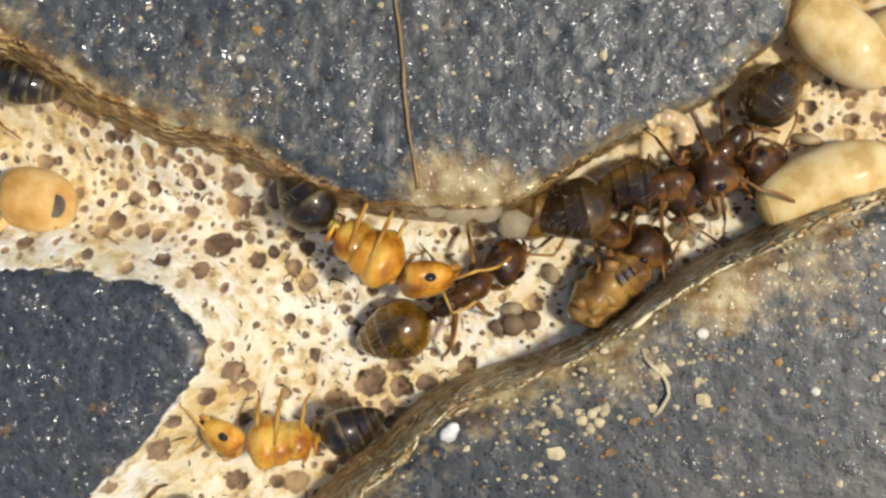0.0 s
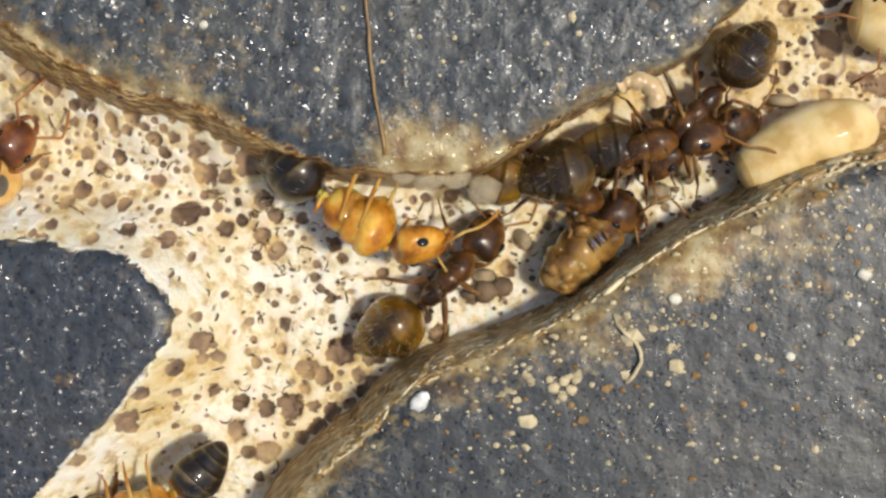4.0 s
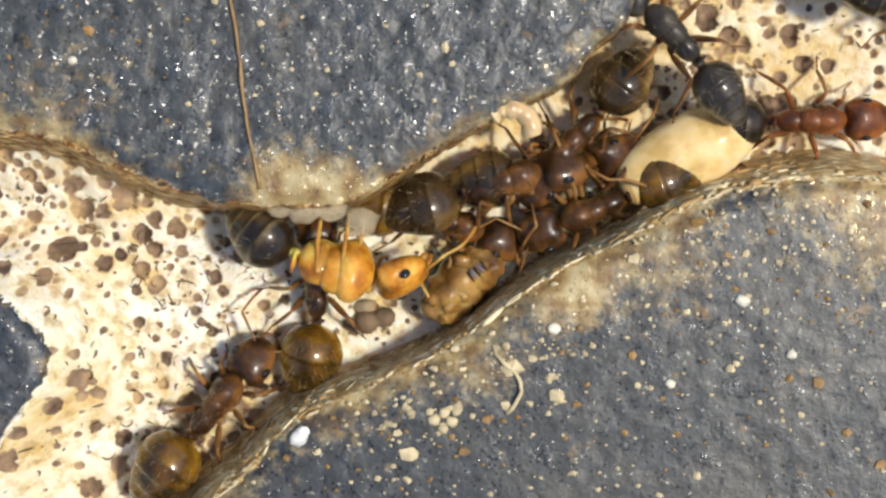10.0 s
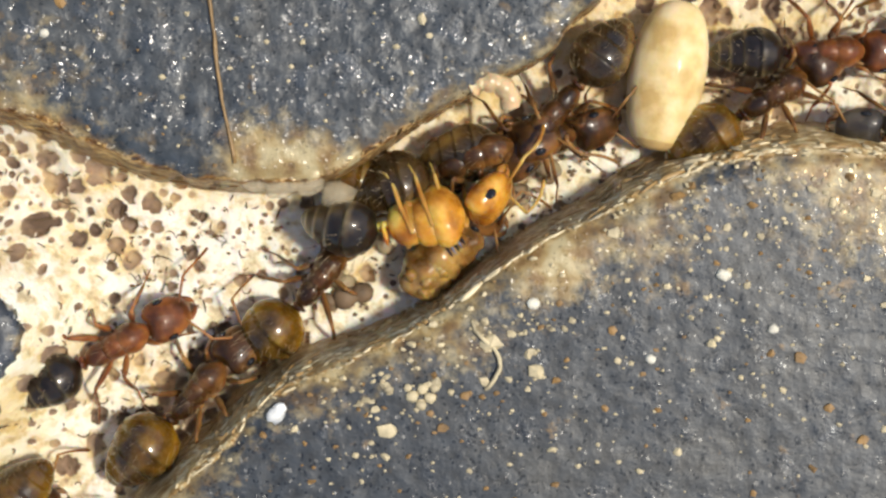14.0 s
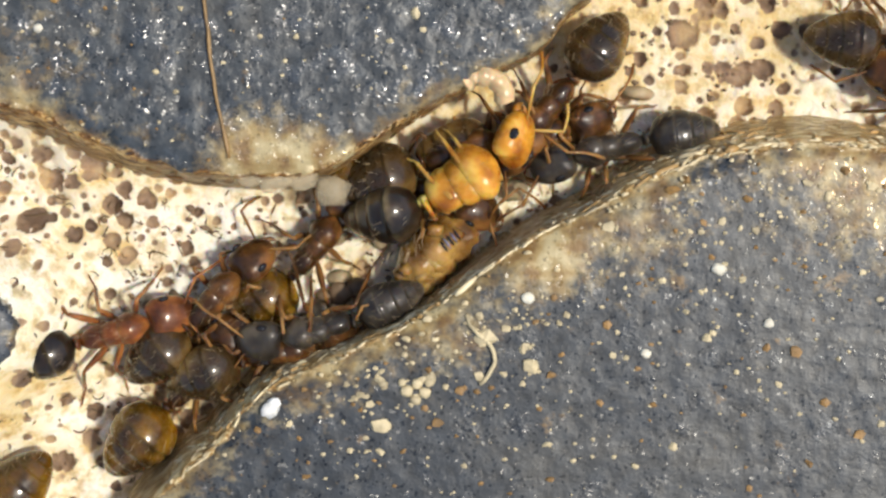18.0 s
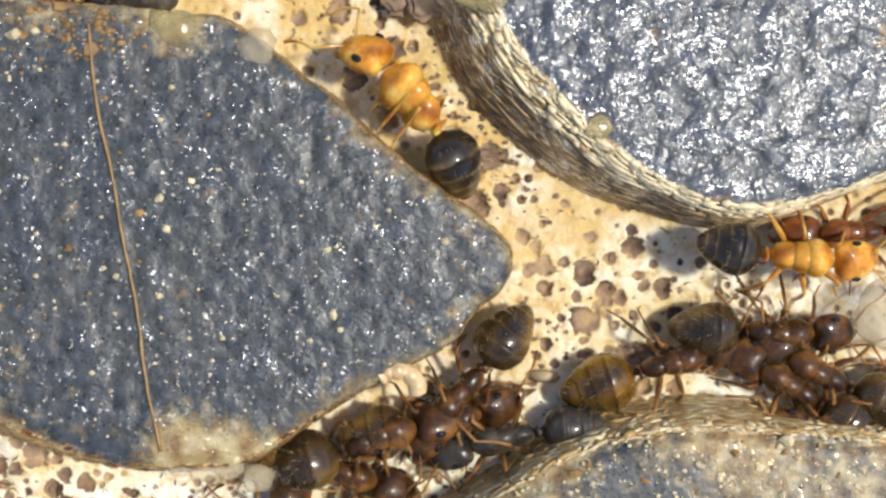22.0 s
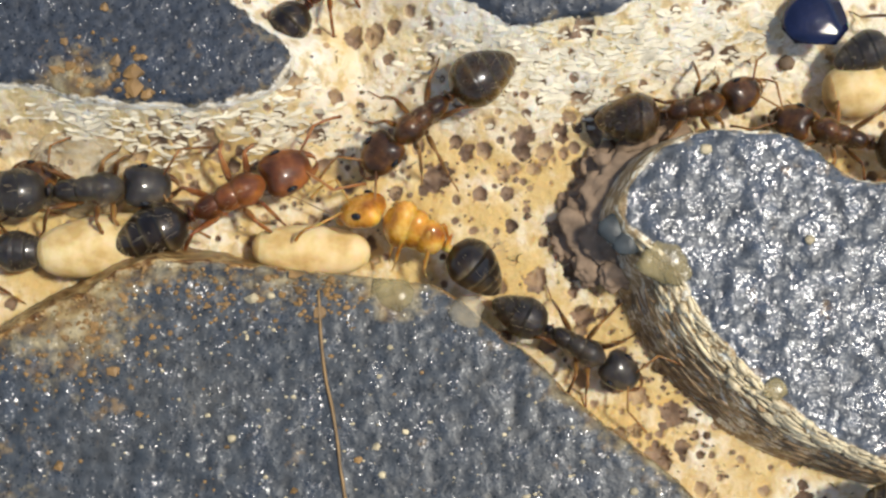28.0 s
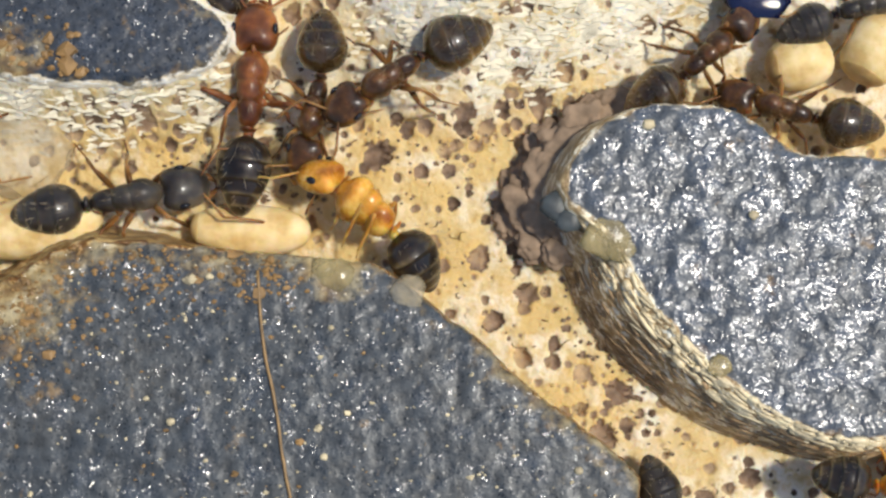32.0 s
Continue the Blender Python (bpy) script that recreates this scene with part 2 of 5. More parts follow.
def smooth_ring(points, steps=6):
    """A closed Catmull-Rom line through the points."""
    p = np.array(points, float)
    a, b, c, d = np.roll(p, 1, 0), p, np.roll(p, -1, 0), np.roll(p, -2, 0)
    out = []
    for t in np.arange(steps) / steps:
        out.append(0.5 * (2 * b + (c - a) * t + (2 * a - 5 * b + 4 * c - d) * t * t + (3 * b - 3 * c + d - a) * t ** 3))
    return np.stack(out, 1).reshape(-1, 2)


def inside_depth(x, y, ring):
    """Distance in mm from the ring, positive inside."""
    best, odd = np.full(x.shape, 1e9), np.zeros(x.shape, bool)
    for (ax, ay), (bx, by) in zip(ring, np.roll(ring, -1, 0)):
        dx, dy = bx - ax, by - ay
        s = np.clip(((x - ax) * dx + (y - ay) * dy) / (dx * dx + dy * dy + 1e-12), 0, 1)
        best = np.minimum(best, (x - ax - s * dx) ** 2 + (y - ay - s * dy) ** 2)
        if ay != by:
            odd ^= ((ay > y) != (by > y)) & (x < ax + (y - ay) * dx / (by - ay))
    return np.where(odd, 1, -1) * np.sqrt(best)


def sheet(name, x, y, z, keep, mats, smooth=True, layers=()):
    """A mesh object from a grid of heights, in mm; only the kept points' quads are built. layers: (name, values over the grid)."""
    rows, cols = x.shape
    number = np.full(x.shape, -1)
    quad = keep[:-1, :-1] & keep[1:, :-1] & keep[1:, 1:] & keep[:-1, 1:]
    used = np.zeros_like(keep)
    for a, b in ((0, 0), (1, 0), (1, 1), (0, 1)):
        used[a:rows - 1 + a, b:cols - 1 + b] |= quad
    number[used] = np.arange(used.sum())
    i, j = np.nonzero(quad)
    faces = np.stack([number[i, j], number[i + 1, j], number[i + 1, j + 1], number[i, j + 1]], 1)
    verts = np.stack([x[used], y[used], z[used]], 1) * MM
    me = bpy.data.meshes.new(name)
    me.vertices.add(len(verts))
    me.vertices.foreach_set("co", verts.ravel())
    me.loops.add(faces.size)
    me.loops.foreach_set("vertex_index", faces.ravel())
    me.polygons.add(len(faces))
    me.polygons.foreach_set("loop_start", np.arange(0, faces.size, 4))
    me.polygons.foreach_set("use_smooth", np.full(len(faces), smooth))
    for m in mats:
        me.materials.append(m)
    me.update(calc_edges=True)
    for key, values in layers:
        me.attributes.new(key, "FLOAT", "POINT").data.foreach_set("value", values[used].astype(np.float32))
    return new(name, me)


def grid(x0, y0, x1, y1, step):
    return np.meshgrid(np.arange(x0, x1 + step / 2, step), np.arange(y0, y1 + step / 2, step), indexing="ij")


# ---- blocks: outlines of the tops in mm ----
BIG = [(-19.3, 2.4), (-17.4, 1.5), (-15.4, 0.4), (-13.4, -0.5), (-11.5, -0.9), (-9.5, -1.8), (-7.6, -2.5), (-5.6, -3.0), (-3.7, -3.1), (-2.3, -3.0),
       (-1.2, -2.6), (0.1, -1.8), (1.35, -1.1), (2.6, -0.4), (4.0, 0.35), (5.4, 1.0), (6.4, 2.2), (7.4, 3.0), (7.75, 4.2), (7.1, 5.0), (5.7, 6.2),
       (4.4, 7.2), (2.8, 8.5), (1.5, 9.9), (0.4, 10.65), (-0.65, 11.5), (-2.3, 12.7), (-4.0, 13.0), (-5.8, 13.2), (-8.0, 13.4), (-10.1, 13.55),
       (-12.4, 13.7), (-14.3, 13.6), (-16.4, 12.5), (-18.4, 11.6), (-21, 10.2), (-27, 9), (-33, 8), (-34, 5), (-27, 4.2), (-22, 3.5)]
LOW = [(-6.6, -13.4), (-5.4, -12.4), (-4.1, -10.9), (-2.7, -10.1), (-1.0, -9.3), (0.8, -8.4), (2.4, -7.4), (3.7, -6.45), (5.3, -5.4), (7.2, -4.5),
       (9.2, -3.5), (11.4, -2.75), (13.6, -2.35), (15.7, -2.3), (18.7, -2.7), (23.1, -3.1), (30, -4), (34, -8), (34, -28), (-14, -28), (-9.5, -17)]
LEFT = [(-22, -5.6), (-19.2, -5.7), (-17.5, -5.65), (-15.3, -6.0), (-13.8, -6.25), (-12.9, -7.0), (-12.25, -7.9), (-12.3, -9.1), (-13.0, -10.1),
        (-13.6, -11.0), (-14.8, -12.2), (-16.2, -13.7), (-19, -17), (-24, -24), (-34, -22), (-33, -8)]
ROCK = [(5.2, 15.8), (5.7, 17.1), (6.8, 18.3), (8.2, 18.9), (9.9, 19.0), (11.6, 18.85), (12.7, 18.2), (13.8, 17.35), (15.1, 16.9), (18.2, 16.75), (25, 16),
        (28, 12), (25, 8), (21.4, 6.9), (19.8, 6.4), (17.8, 5.9), (16.2, 5.8), (14.6, 6.2), (13.2, 6.9), (12.0, 7.7), (10.7, 8.9), (9.6, 10.0), (8.4, 11.4),
        (7.7, 12.7), (6.9, 14.0), (5.8, 14.9)]
UPPER = [(-22, 21.5), (-20.1, 21.3), (-18.3, 21.1), (-16.6, 20.6), (-14.3, 20.4), (-12.0, 20.3), (-10.0, 20.7), (-8.8, 21.4), (-8.3, 22.2), (-8.6, 22.8),
         (-9.5, 23.4), (-10.2, 24.1), (-11.2, 25), (-13, 28), (-16, 32), (-30, 32), (-32, 24)]
TOP = [(-2.2, 25.6), (-1.0, 24.5), (-0.1, 23.9), (1.3, 23.5), (2.9, 23.9), (4.7, 24.0), (5.8, 24.5), (8, 25.6), (12, 28), (12, 33), (-4, 33), (-4, 28)]


def sides(x, y, default, *patches):
    """How far the wall's foot stands out, in mm, blended round patch centres (x, y, reach, foot)."""
    w, total = np.full(x.shape, 1.0), np.full(x.shape, default)
    for px, py, reach, foot in patches:
        k = 12 * np.exp(-((x - px) ** 2 + (y - py) ** 2) / reach ** 2)
        w, total = w + k, total + k * foot
    return total / w


WALLS = {}


def slope(s, power):
    """Share of the drop at share s of the foot's reach: a rounded shoulder, then a steep foot."""
    return np.where(s < 1, 0.12 * s + 0.88 * s ** power, s)


def block(name, points, mat, label, seed, default, patches=(), sag=0.25, relief=1.0, power=1.6, film=0.25, reach=1.0, spills=()):
    ring = smooth_ring(points)
    lo, hi = ring.min(0) - 4, ring.max(0) + 4
    x, y = grid(max(lo[0], -24), max(lo[1], -18), min(hi[0], 26), min(hi[1], 29), 0.13)
    depth = inside_depth(x, y, ring) + 0.10 * field(x, y, 0.9, seed) + 0.05 * field(x, y, 3.0, seed + 3)
    foot = sides(x, y, default, *patches)
    s = np.clip(-depth / foot, 0, 1.4)
    fall = np.clip(s + 0.055 * field(x * 0.5 + depth * 5, y * 0.5 + depth * 5, 1.2, seed + 5) * np.minimum(1, 6 * s), 0, 2)
    z = FLOOR * slope(fall, power)
    rim = np.clip(depth / 0.7, 0, 1)
    z -= sag * (1 - rim) ** 2 * (depth > -0.02)
    z += np.where(depth > 0, relief * (0.08 * field(x, y, 1.0, seed + 9, 2) + 0.07 * field(x, y, 2.2, seed + 11, 2)), 0.20 * field(x, y, 2.2, seed + 12, 3) * np.minimum(1, -depth / 0.25))
    keep = z > FLOOR - 0.9
    coating = film * np.exp(-np.maximum(0, depth) / reach) * (1 + 0.9 * field(x, y, 0.25, seed + 21, 2))
    for px, py, r, k in spills:
        coating = coating + k * np.exp(-((x - px) ** 2 + (y - py) ** 2) / r ** 2)
    ob = sheet(name, x, y, z, keep, [mat], layers=[("film", coating), ("inset", depth)])
    WALLS[name] = (ring, default, patches, power)
    return tagged(ob, label, "block", "", "structure")


block("wall_1", BIG, COAT, "large grey glittering block with a brown cut side", 11, 0.30, [(-17, 1.5, 4, 1.6), (-10, -1.5, 4, 1.2), (-5, -3.2, 3, 0.7), (-17, 13, 4, 1.4)], relief=0.6,
      film=0.28, reach=0.7, spills=[(-20, 4.0, 2.5, 0.16), (-4.1, -2.2, 1.3, 0.42), (-2.4, -2.6, 1.0, 0.35), (-17, 11.6, 2.6, 0.36), (-9, 13, 1.5, 0.2), (-11, 1, 2.5, 0.12), (-4, 12.4, 0.9, 0.4)])
block("wall_2", LOW, COAT_HAZY, "grey glittering block with a brown fibrous side", 31, 0.5, [(-6, -12, 3, 0.9), (4, -6, 3, 0.4), (15, -2, 5, 0.9)], relief=0.3,
      film=0.34, reach=0.9, spills=[(5.7, -6.1, 1.3, 0.4), (2.5, -8.6, 1.4, 0.25), (9, -5, 2, 0.2), (16, -4, 2.4, 0.25), (20, -5, 2.5, 0.25)])
block("wall_3", LEFT, COAT_DARK, "dark grey block with a pale crumbling edge", 51, 0.45, relief=0.35, power=1.3, film=0.1, reach=0.4)
block("wall_4", ROCK, COAT_BRIGHT, "bright glittering grey block above a fibrous slope", 71, 0.5, [(7.5, 11.5, 2.6, 2.5), (10, 8, 3, 2.2), (14, 5.5, 3, 1.0), (4.8, 16, 2, 1.2)], sag=0.10, power=1.9, film=0.06, reach=0.4)
block("wall_5", UPPER, COAT_DARK, "dark grey block with a thin pale ledge", 91, 0.40, relief=0.5, power=1.6, film=0.2, reach=0.5, spills=[(-17, 21.5, 1.5, 0.3)])
block("wall_6", TOP, COAT_DARK, "dark grey block above a pale scaly slope", 111, 0.45, relief=0.5, power=1.3, film=0.1, reach=0.4)


# ---- nest floor with its pores ----
PORES = []  # x, y, radius in mm
PORES += [(-8.90, -6.13, 0.29), (-10.69, -5.39, 0.27), (-9.30, -4.27, 0.29), (-9.77, -3.11, 0.41), (-6.51, -9.80, 0.49), (-5.44, -9.92, 0.37), (-5.49, -8.92, 0.41), (-7.75, -10.50, 0.33), (-7.13, -10.70, 0.29), (-5.89, -10.63, 0.27), (-8.32, -11.90, 0.41), (-9.23, -12.01, 0.31), (-11.29, -9.23, 0.37), (-12.19, -10.17, 0.31), (-11.35, -9.91, 0.20), (-13.83, -12.05, 0.37), (-13.31, -10.97, 0.20), (-9.50, -7.52, 0.18), (-11.45, -8.36, 0.18), (-10.32, -12.77, 0.31), (-11.35, -13.51, 0.33), (-9.18, -13.53, 0.37), (-12.16, -4.87, 0.41), (-11.34, -3.33, 0.33), (-11.54, -2.45, 0.24), (-12.46, -2.12, 0.20), (-13.17, -2.22, 0.27), (-13.88, -1.31, 0.29), (-13.18, -3.69, 0.24), (-8.99, -4.94, 0.20), (-8.57, -8.85, 0.24)]
PORES += [(-7.51, -7.13, 0.18), (-6.53, -6.40, 0.20), (-8.67, -9.78, 0.20), (-4.86, -10.89, 0.18), (-5.27, -10.99, 0.29), (-5.68, -11.25, 0.22), (-6.20, -11.73, 0.24), (-6.81, -12.05, 0.31), (-7.33, -12.57, 0.29), (-7.95, -13.00, 0.24), (-17.54, 0.18, 0.41), (-16.73, -0.18, 0.41), (-10.83, -9.91, 0.24), (-4.46, -9.74, 0.29), (-3.02, -9.11, 0.29), (-1.99, -9.51, 0.24), (-9.81, -8.76, 0.18), (-11.84, -1.19, 0.29), (-15.51, -0.92, 0.29), (-14.70, -1.53, 0.24), (-16.13, -1.64, 0.20), (-15.32, -3.26, 0.22), (-6.93, -7.91, 0.18)]
PORES += [(10.74, 3.37, 0.36), (11.59, 2.53, 0.36), (10.50, 2.44, 0.24), (10.71, 1.64, 0.40), (13.79, 2.67, 0.28), (14.28, 1.71, 0.28), (13.46, 1.22, 0.24), (13.61, 0.32, 0.36), (12.86, 0.13, 0.40), (12.26, 0.17, 0.32), (11.90, -0.67, 0.20), (11.66, -1.37, 0.28), (12.97, -0.98, 0.28), (14.08, -1.09, 0.28), (12.67, -1.58, 0.24), (13.38, -1.64, 0.24), (10.85, 0.24, 0.22), (11.95, 1.33, 0.16), (14.38, -0.39, 0.20), (-9.33, -4.29, 0.28), (-9.74, -2.92, 0.36), (-8.89, -4.90, 0.24), (-11.55, -3.47, 0.24), (-11.73, -2.57, 0.26)]
PORES += [(7.35, 7.93, 0.41), (5.94, 8.60, 0.36), (5.80, 7.20, 0.27), (4.70, 9.14, 0.27), (6.80, 6.05, 0.45), (8.40, 4.79, 0.27), (9.28, 3.65, 0.34), (10.02, 3.76, 0.18), (10.80, 3.19, 0.32), (10.08, 6.01, 0.18), (10.76, 1.51, 0.41), (12.13, 2.38, 0.23), (13.82, 2.47, 0.23), (3.72, 12.01, 0.36), (2.34, 10.89, 0.36), (3.45, 9.28, 0.32), (9.32, 2.76, 0.27), (12.63, 4.28, 0.32), (11.83, 3.85, 0.23), (5.00, 6.98, 0.32), (7.71, 6.49, 0.27)]
PORES += [(-8.43, 21.33, 0.42), (-6.03, 23.71, 0.33), (-5.07, 23.78, 0.33), (-9.07, 24.47, 0.38), (-2.40, 17.82, 0.47), (-1.20, 18.90, 0.24), (-1.68, 19.27, 0.24), (-0.41, 18.90, 0.24), (1.31, 19.57, 0.33), (1.19, 18.89, 0.28), (3.48, 20.95, 0.28), (3.11, 20.22, 0.24), (2.14, 18.89, 0.28), (0.83, 18.17, 0.24), (0.35, 17.93, 0.28), (1.66, 18.21, 0.24), (3.41, 19.08, 0.24), (-0.61, 17.08, 0.24), (-12.00, 19.15, 0.42), (-13.11, 19.08, 0.31), (-14.08, 19.20, 0.28), (-15.04, 18.84, 0.28), (-15.73, 19.46, 0.21)]
PORES += [(-13.12, 19.81, 0.21), (-14.09, 19.82, 0.21), (3.69, 23.53, 0.38), (9.89, 22.92, 0.33), (9.40, 24.85, 0.33), (8.77, 22.88, 0.28), (7.47, 24.24, 0.21), (1.64, 13.48, 0.38), (0.21, 13.12, 0.28), (4.30, 19.97, 0.38), (2.75, 19.61, 0.28), (-7.57, 19.66, 0.33), (-6.62, 21.13, 0.28), (-3.24, 19.15, 0.24), (-4.22, 24.07, 0.24), (5.39, 21.06, 0.33), (3.41, 13.83, 0.33)]


def nest_floor():
    rng = np.random.RandomState(5)
    step = 0.066
    x, y = grid(-24, -17, 26, 28, step)
    z = FLOOR + 0.10 * field(x, y, 0.35, 3) + 0.09 * field(x, y, 1.3, 8) + 0.05 * field(x, y, 4, 9, 2)
    # the floor rises towards two of the blocks
    for outline, reach, lip in ((LEFT, 2.6, 0.25), (UPPER, 2.6, 0.7), (TOP, 5.0, 0.3)):
        s = np.clip(-inside_depth(x, y, smooth_ring(outline, 3)) / (reach * (1 + 0.2 * field(x, y, 0.4, 33))), 0, 1)
        z += (-FLOOR - lip) * (1 - s) ** 1.25
    s = np.clip(-inside_depth(x, y, smooth_ring(BIG, 3)) / (3.2 * (1 + 0.15 * field(x, y, 0.4, 37))), 0, 1)
    z += 2.5 * (1 - s) ** 1.4 * np.clip((-6.5 - x) / 4, 0, 1) * (y < 5)
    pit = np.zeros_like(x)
    placed = list(PORES)
    for k in range(46):  # dark pits along the foot of that side
        px = -22 + 15.5 * k / 45 + rng.uniform(-0.2, 0.2)
        py = float(np.interp(px, [p[0] for p in BIG[:9]], [p[1] for p in BIG[:9]])) - rng.uniform(0.7, 2.3)
        r = rng.uniform(0.18, 0.36)
        if all((px - a) ** 2 + (py - b) ** 2 > (r + c) ** 2 for a, b, c in placed):
            placed.append((px, py, r))
    for k in range(60):  # and in the brown seam below the hazy block
        u = rng.uniform(0, 1) * 8.0
        px, py = np.interp(u, (0, 2, 4, 6, 8), (-9.0, -6.9, -5.5, -4.2, -2.8)), np.interp(u, (0, 2, 4, 6, 8), (-14.6, -12.7, -11.4, -10.0, -9.1))
        away = rng.uniform(0.5, 2.0)
        px, py, r = float(px - 0.7 * away), float(py + 0.7 * away), rng.uniform(0.12, 0.30)
        if all((px - a) ** 2 + (py - b) ** 2 > (r + c + 0.04) ** 2 for a, b, c in placed):
            placed.append((px, py, r))
    known = np.full((6000, 3), 1e6)
    known[:len(placed)] = placed
    free = lambda px, py, r, share, gap: bool(np.all((px - known[:, 0]) ** 2 + (py - known[:, 1]) ** 2 > (r + share * np.where(known[:, 0] < 1e5, known[:, 2], 0) + gap) ** 2))
    count = len(placed)
    for _ in range(12000):
        px, py = rng.uniform(-24, 26), rng.uniform(-17, 28)
        r = float(np.clip(rng.lognormal(-2.15, 0.5), 0.05, 0.30))
        if free(px, py, r, 1.0, 0.10):
            known[count], count = (px, py, r), count + 1
        if count > 3600:
            break
    for cx, cy, reach, pores in ((-15.5, -2.4, 3.0, 620), (-11, -4, 2.5, 200), (12.5, 1.0, 2.2, 120), (4, 20.5, 3.0, 170), (-13, 18.8, 2.2, 110), (7, 7, 2.5, 80), (-8, 18, 4, 110)):
        for _ in range(pores):
            px, py = rng.normal(cx, reach), rng.normal(cy, reach * 0.5)
            r = float(np.clip(rng.lognormal(-1.75, 0.35), 0.08, 0.27))
            if free(px, py, r, 0.8, 0.05):
                known[count], count = (px, py, r), count + 1
    placed = [tuple(float(v) for v in p) for p in known[:count]]
    placed = [(a, b, c * (1.15 if k < len(PORES) and b > 5 else 1.06 if k < len(PORES) else 0.92)) for k, (a, b, c) in enumerate(placed)]
    halo = np.zeros_like(x)
    wob, fine = field(x, y, 1.8, 21), field(x, y, 6.0, 25, 2)
    for px, py, r in placed:
        i0, i1 = max(0, int((px - r * 1.7 + 24) / step)), int((px + r * 1.7 + 24) / step) + 2
        j0, j1 = max(0, int((py - r * 1.7 + 17) / step)), int((py + r * 1.7 + 17) / step) + 2
        sl = (slice(i0, i1), slice(j0, j1))
        d = np.hypot(x[sl] - px, y[sl] - py) / (r * (1 + 0.42 * wob[sl] + 0.38 * fine[sl]))
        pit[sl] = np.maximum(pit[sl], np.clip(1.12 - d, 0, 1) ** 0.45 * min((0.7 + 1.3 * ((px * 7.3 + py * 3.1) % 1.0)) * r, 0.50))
        if r > 0.2:
            i0, i1 = max(0, int((px - r - 0.8 + 24) / step)), int((px + r + 0.8 + 24) / step) + 2
            j0, j1 = max(0, int((py - r - 0.8 + 17) / step)), int((py + r + 0.8 + 17) / step) + 2
            sl = (slice(i0, i1), slice(j0, j1))
            away = np.maximum(0, np.hypot(x[sl] - px, y[sl] - py) - r)
            halo[sl] = np.maximum(halo[sl], np.exp(-away / 0.28) - 0.06)
    z = z - 0.9 * pit
    below = -inside_depth(x, y, smooth_ring(LOW, 3))
    halo = np.maximum(halo, 1.3 * np.exp(-np.maximum(0, below) / 1.1) * np.clip((-3.0 - x) / 3, 0, 1) * (y < -8))
    side = -inside_depth(x, y, smooth_ring(BIG, 3))
    halo = np.maximum(halo, 0.8 * np.clip(1 - np.abs(y + 4.6 - 0.62 * x) / 2.4, 0, 1) * np.clip((x + 0.5) / 3, 0, 1) * (x < 9.5))
    halo = np.maximum(halo, 1.1 * np.exp(-np.maximum(0, side) / 0.9) * (y < 5))
    under = inside_depth(x, y, smooth_ring(BIG, 2)) > 1.5
    under |= inside_depth(x, y, smooth_ring(LOW, 2)) > 1.5
    under |= (inside_depth(x, y, smooth_ring(LEFT, 2)) > 0.5) | (inside_depth(x, y, smooth_ring(UPPER, 2)) > 0.5) | (inside_depth(x, y, smooth_ring(TOP, 2)) > 0.5)
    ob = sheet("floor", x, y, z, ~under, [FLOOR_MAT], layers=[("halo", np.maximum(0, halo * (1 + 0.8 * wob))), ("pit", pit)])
    height = z
    tagged(ob, "cream plaster nest floor full of round brown pores", "floor", "", "structure")
    # the slab goes on past the nest
    for x0, y0, x1, y1 in ((-90, -80, 90, -17), (-90, 28, 90, 90), (-90, -17, -24, 28), (26, -17, 90, 28)):
        x, y = grid(x0, y0, x1, y1, 3.0)
        tagged(sheet("ground", x, y, FLOOR - 0.02 + 0.3 * field(x, y, 0.1, 4), np.ones_like(x, bool), [FLOOR_MAT]), "cream plaster slab round the nest", "ground", "", "structure")
    return height, -24, -17, step


NEST = nest_floor()


def ground_z(x, y):
    """Height of the nest floor, in mm, at plan points."""
    z, x0, y0, step = NEST
    i = np.clip(((np.asarray(x) - x0) / step).astype(int), 0, z.shape[0] - 1)
    j = np.clip(((np.asarray(y) - y0) / step).astype(int), 0, z.shape[1] - 1)
    return z[i, j]


# ---- small building helpers ----
def part(name, bm, mat, parent=None, label="", smooth=True):
    me = bpy.data.meshes.new(name)
    bm.to_mesh(me)
    bm.free()
    me.materials.append(mat)
    me.polygons.foreach_set("use_smooth", np.full(len(me.polygons), smooth))
    ob = new(name, me)
    ob.parent = parent
    return tagged(ob, label) if label else ob


def tube(bm, line, radii, sides=8, cap=True):
    """A tapering tube along a line of points, in mm."""
    line = [Vector(p) for p in line]
    rings, side = [], None
    for k, p in enumerate(line):
        ahead = (line[min(k + 1, len(line) - 1)] - line[max(k - 1, 0)]).normalized()
        if side is None:
            side = ahead.orthogonal().normalized()
        side = (side - ahead * side.dot(ahead)).normalized()
        up = ahead.cross(side)
        ring = []
        for s in range(sides):
            a = 2 * math.pi * s / sides
            ring.append(bm.verts.new((p + (side * math.cos(a) + up * math.sin(a)) * radii[k]) * MM))
        rings.append(ring)
    for a, b in zip(rings, rings[1:]):
        for s in range(sides):
            bm.faces.new((a[s], a[(s + 1) % sides], b[(s + 1) % sides], b[s]))
    if cap:
        bm.faces.new(rings[0][::-1])
        bm.faces.new(rings[-1])


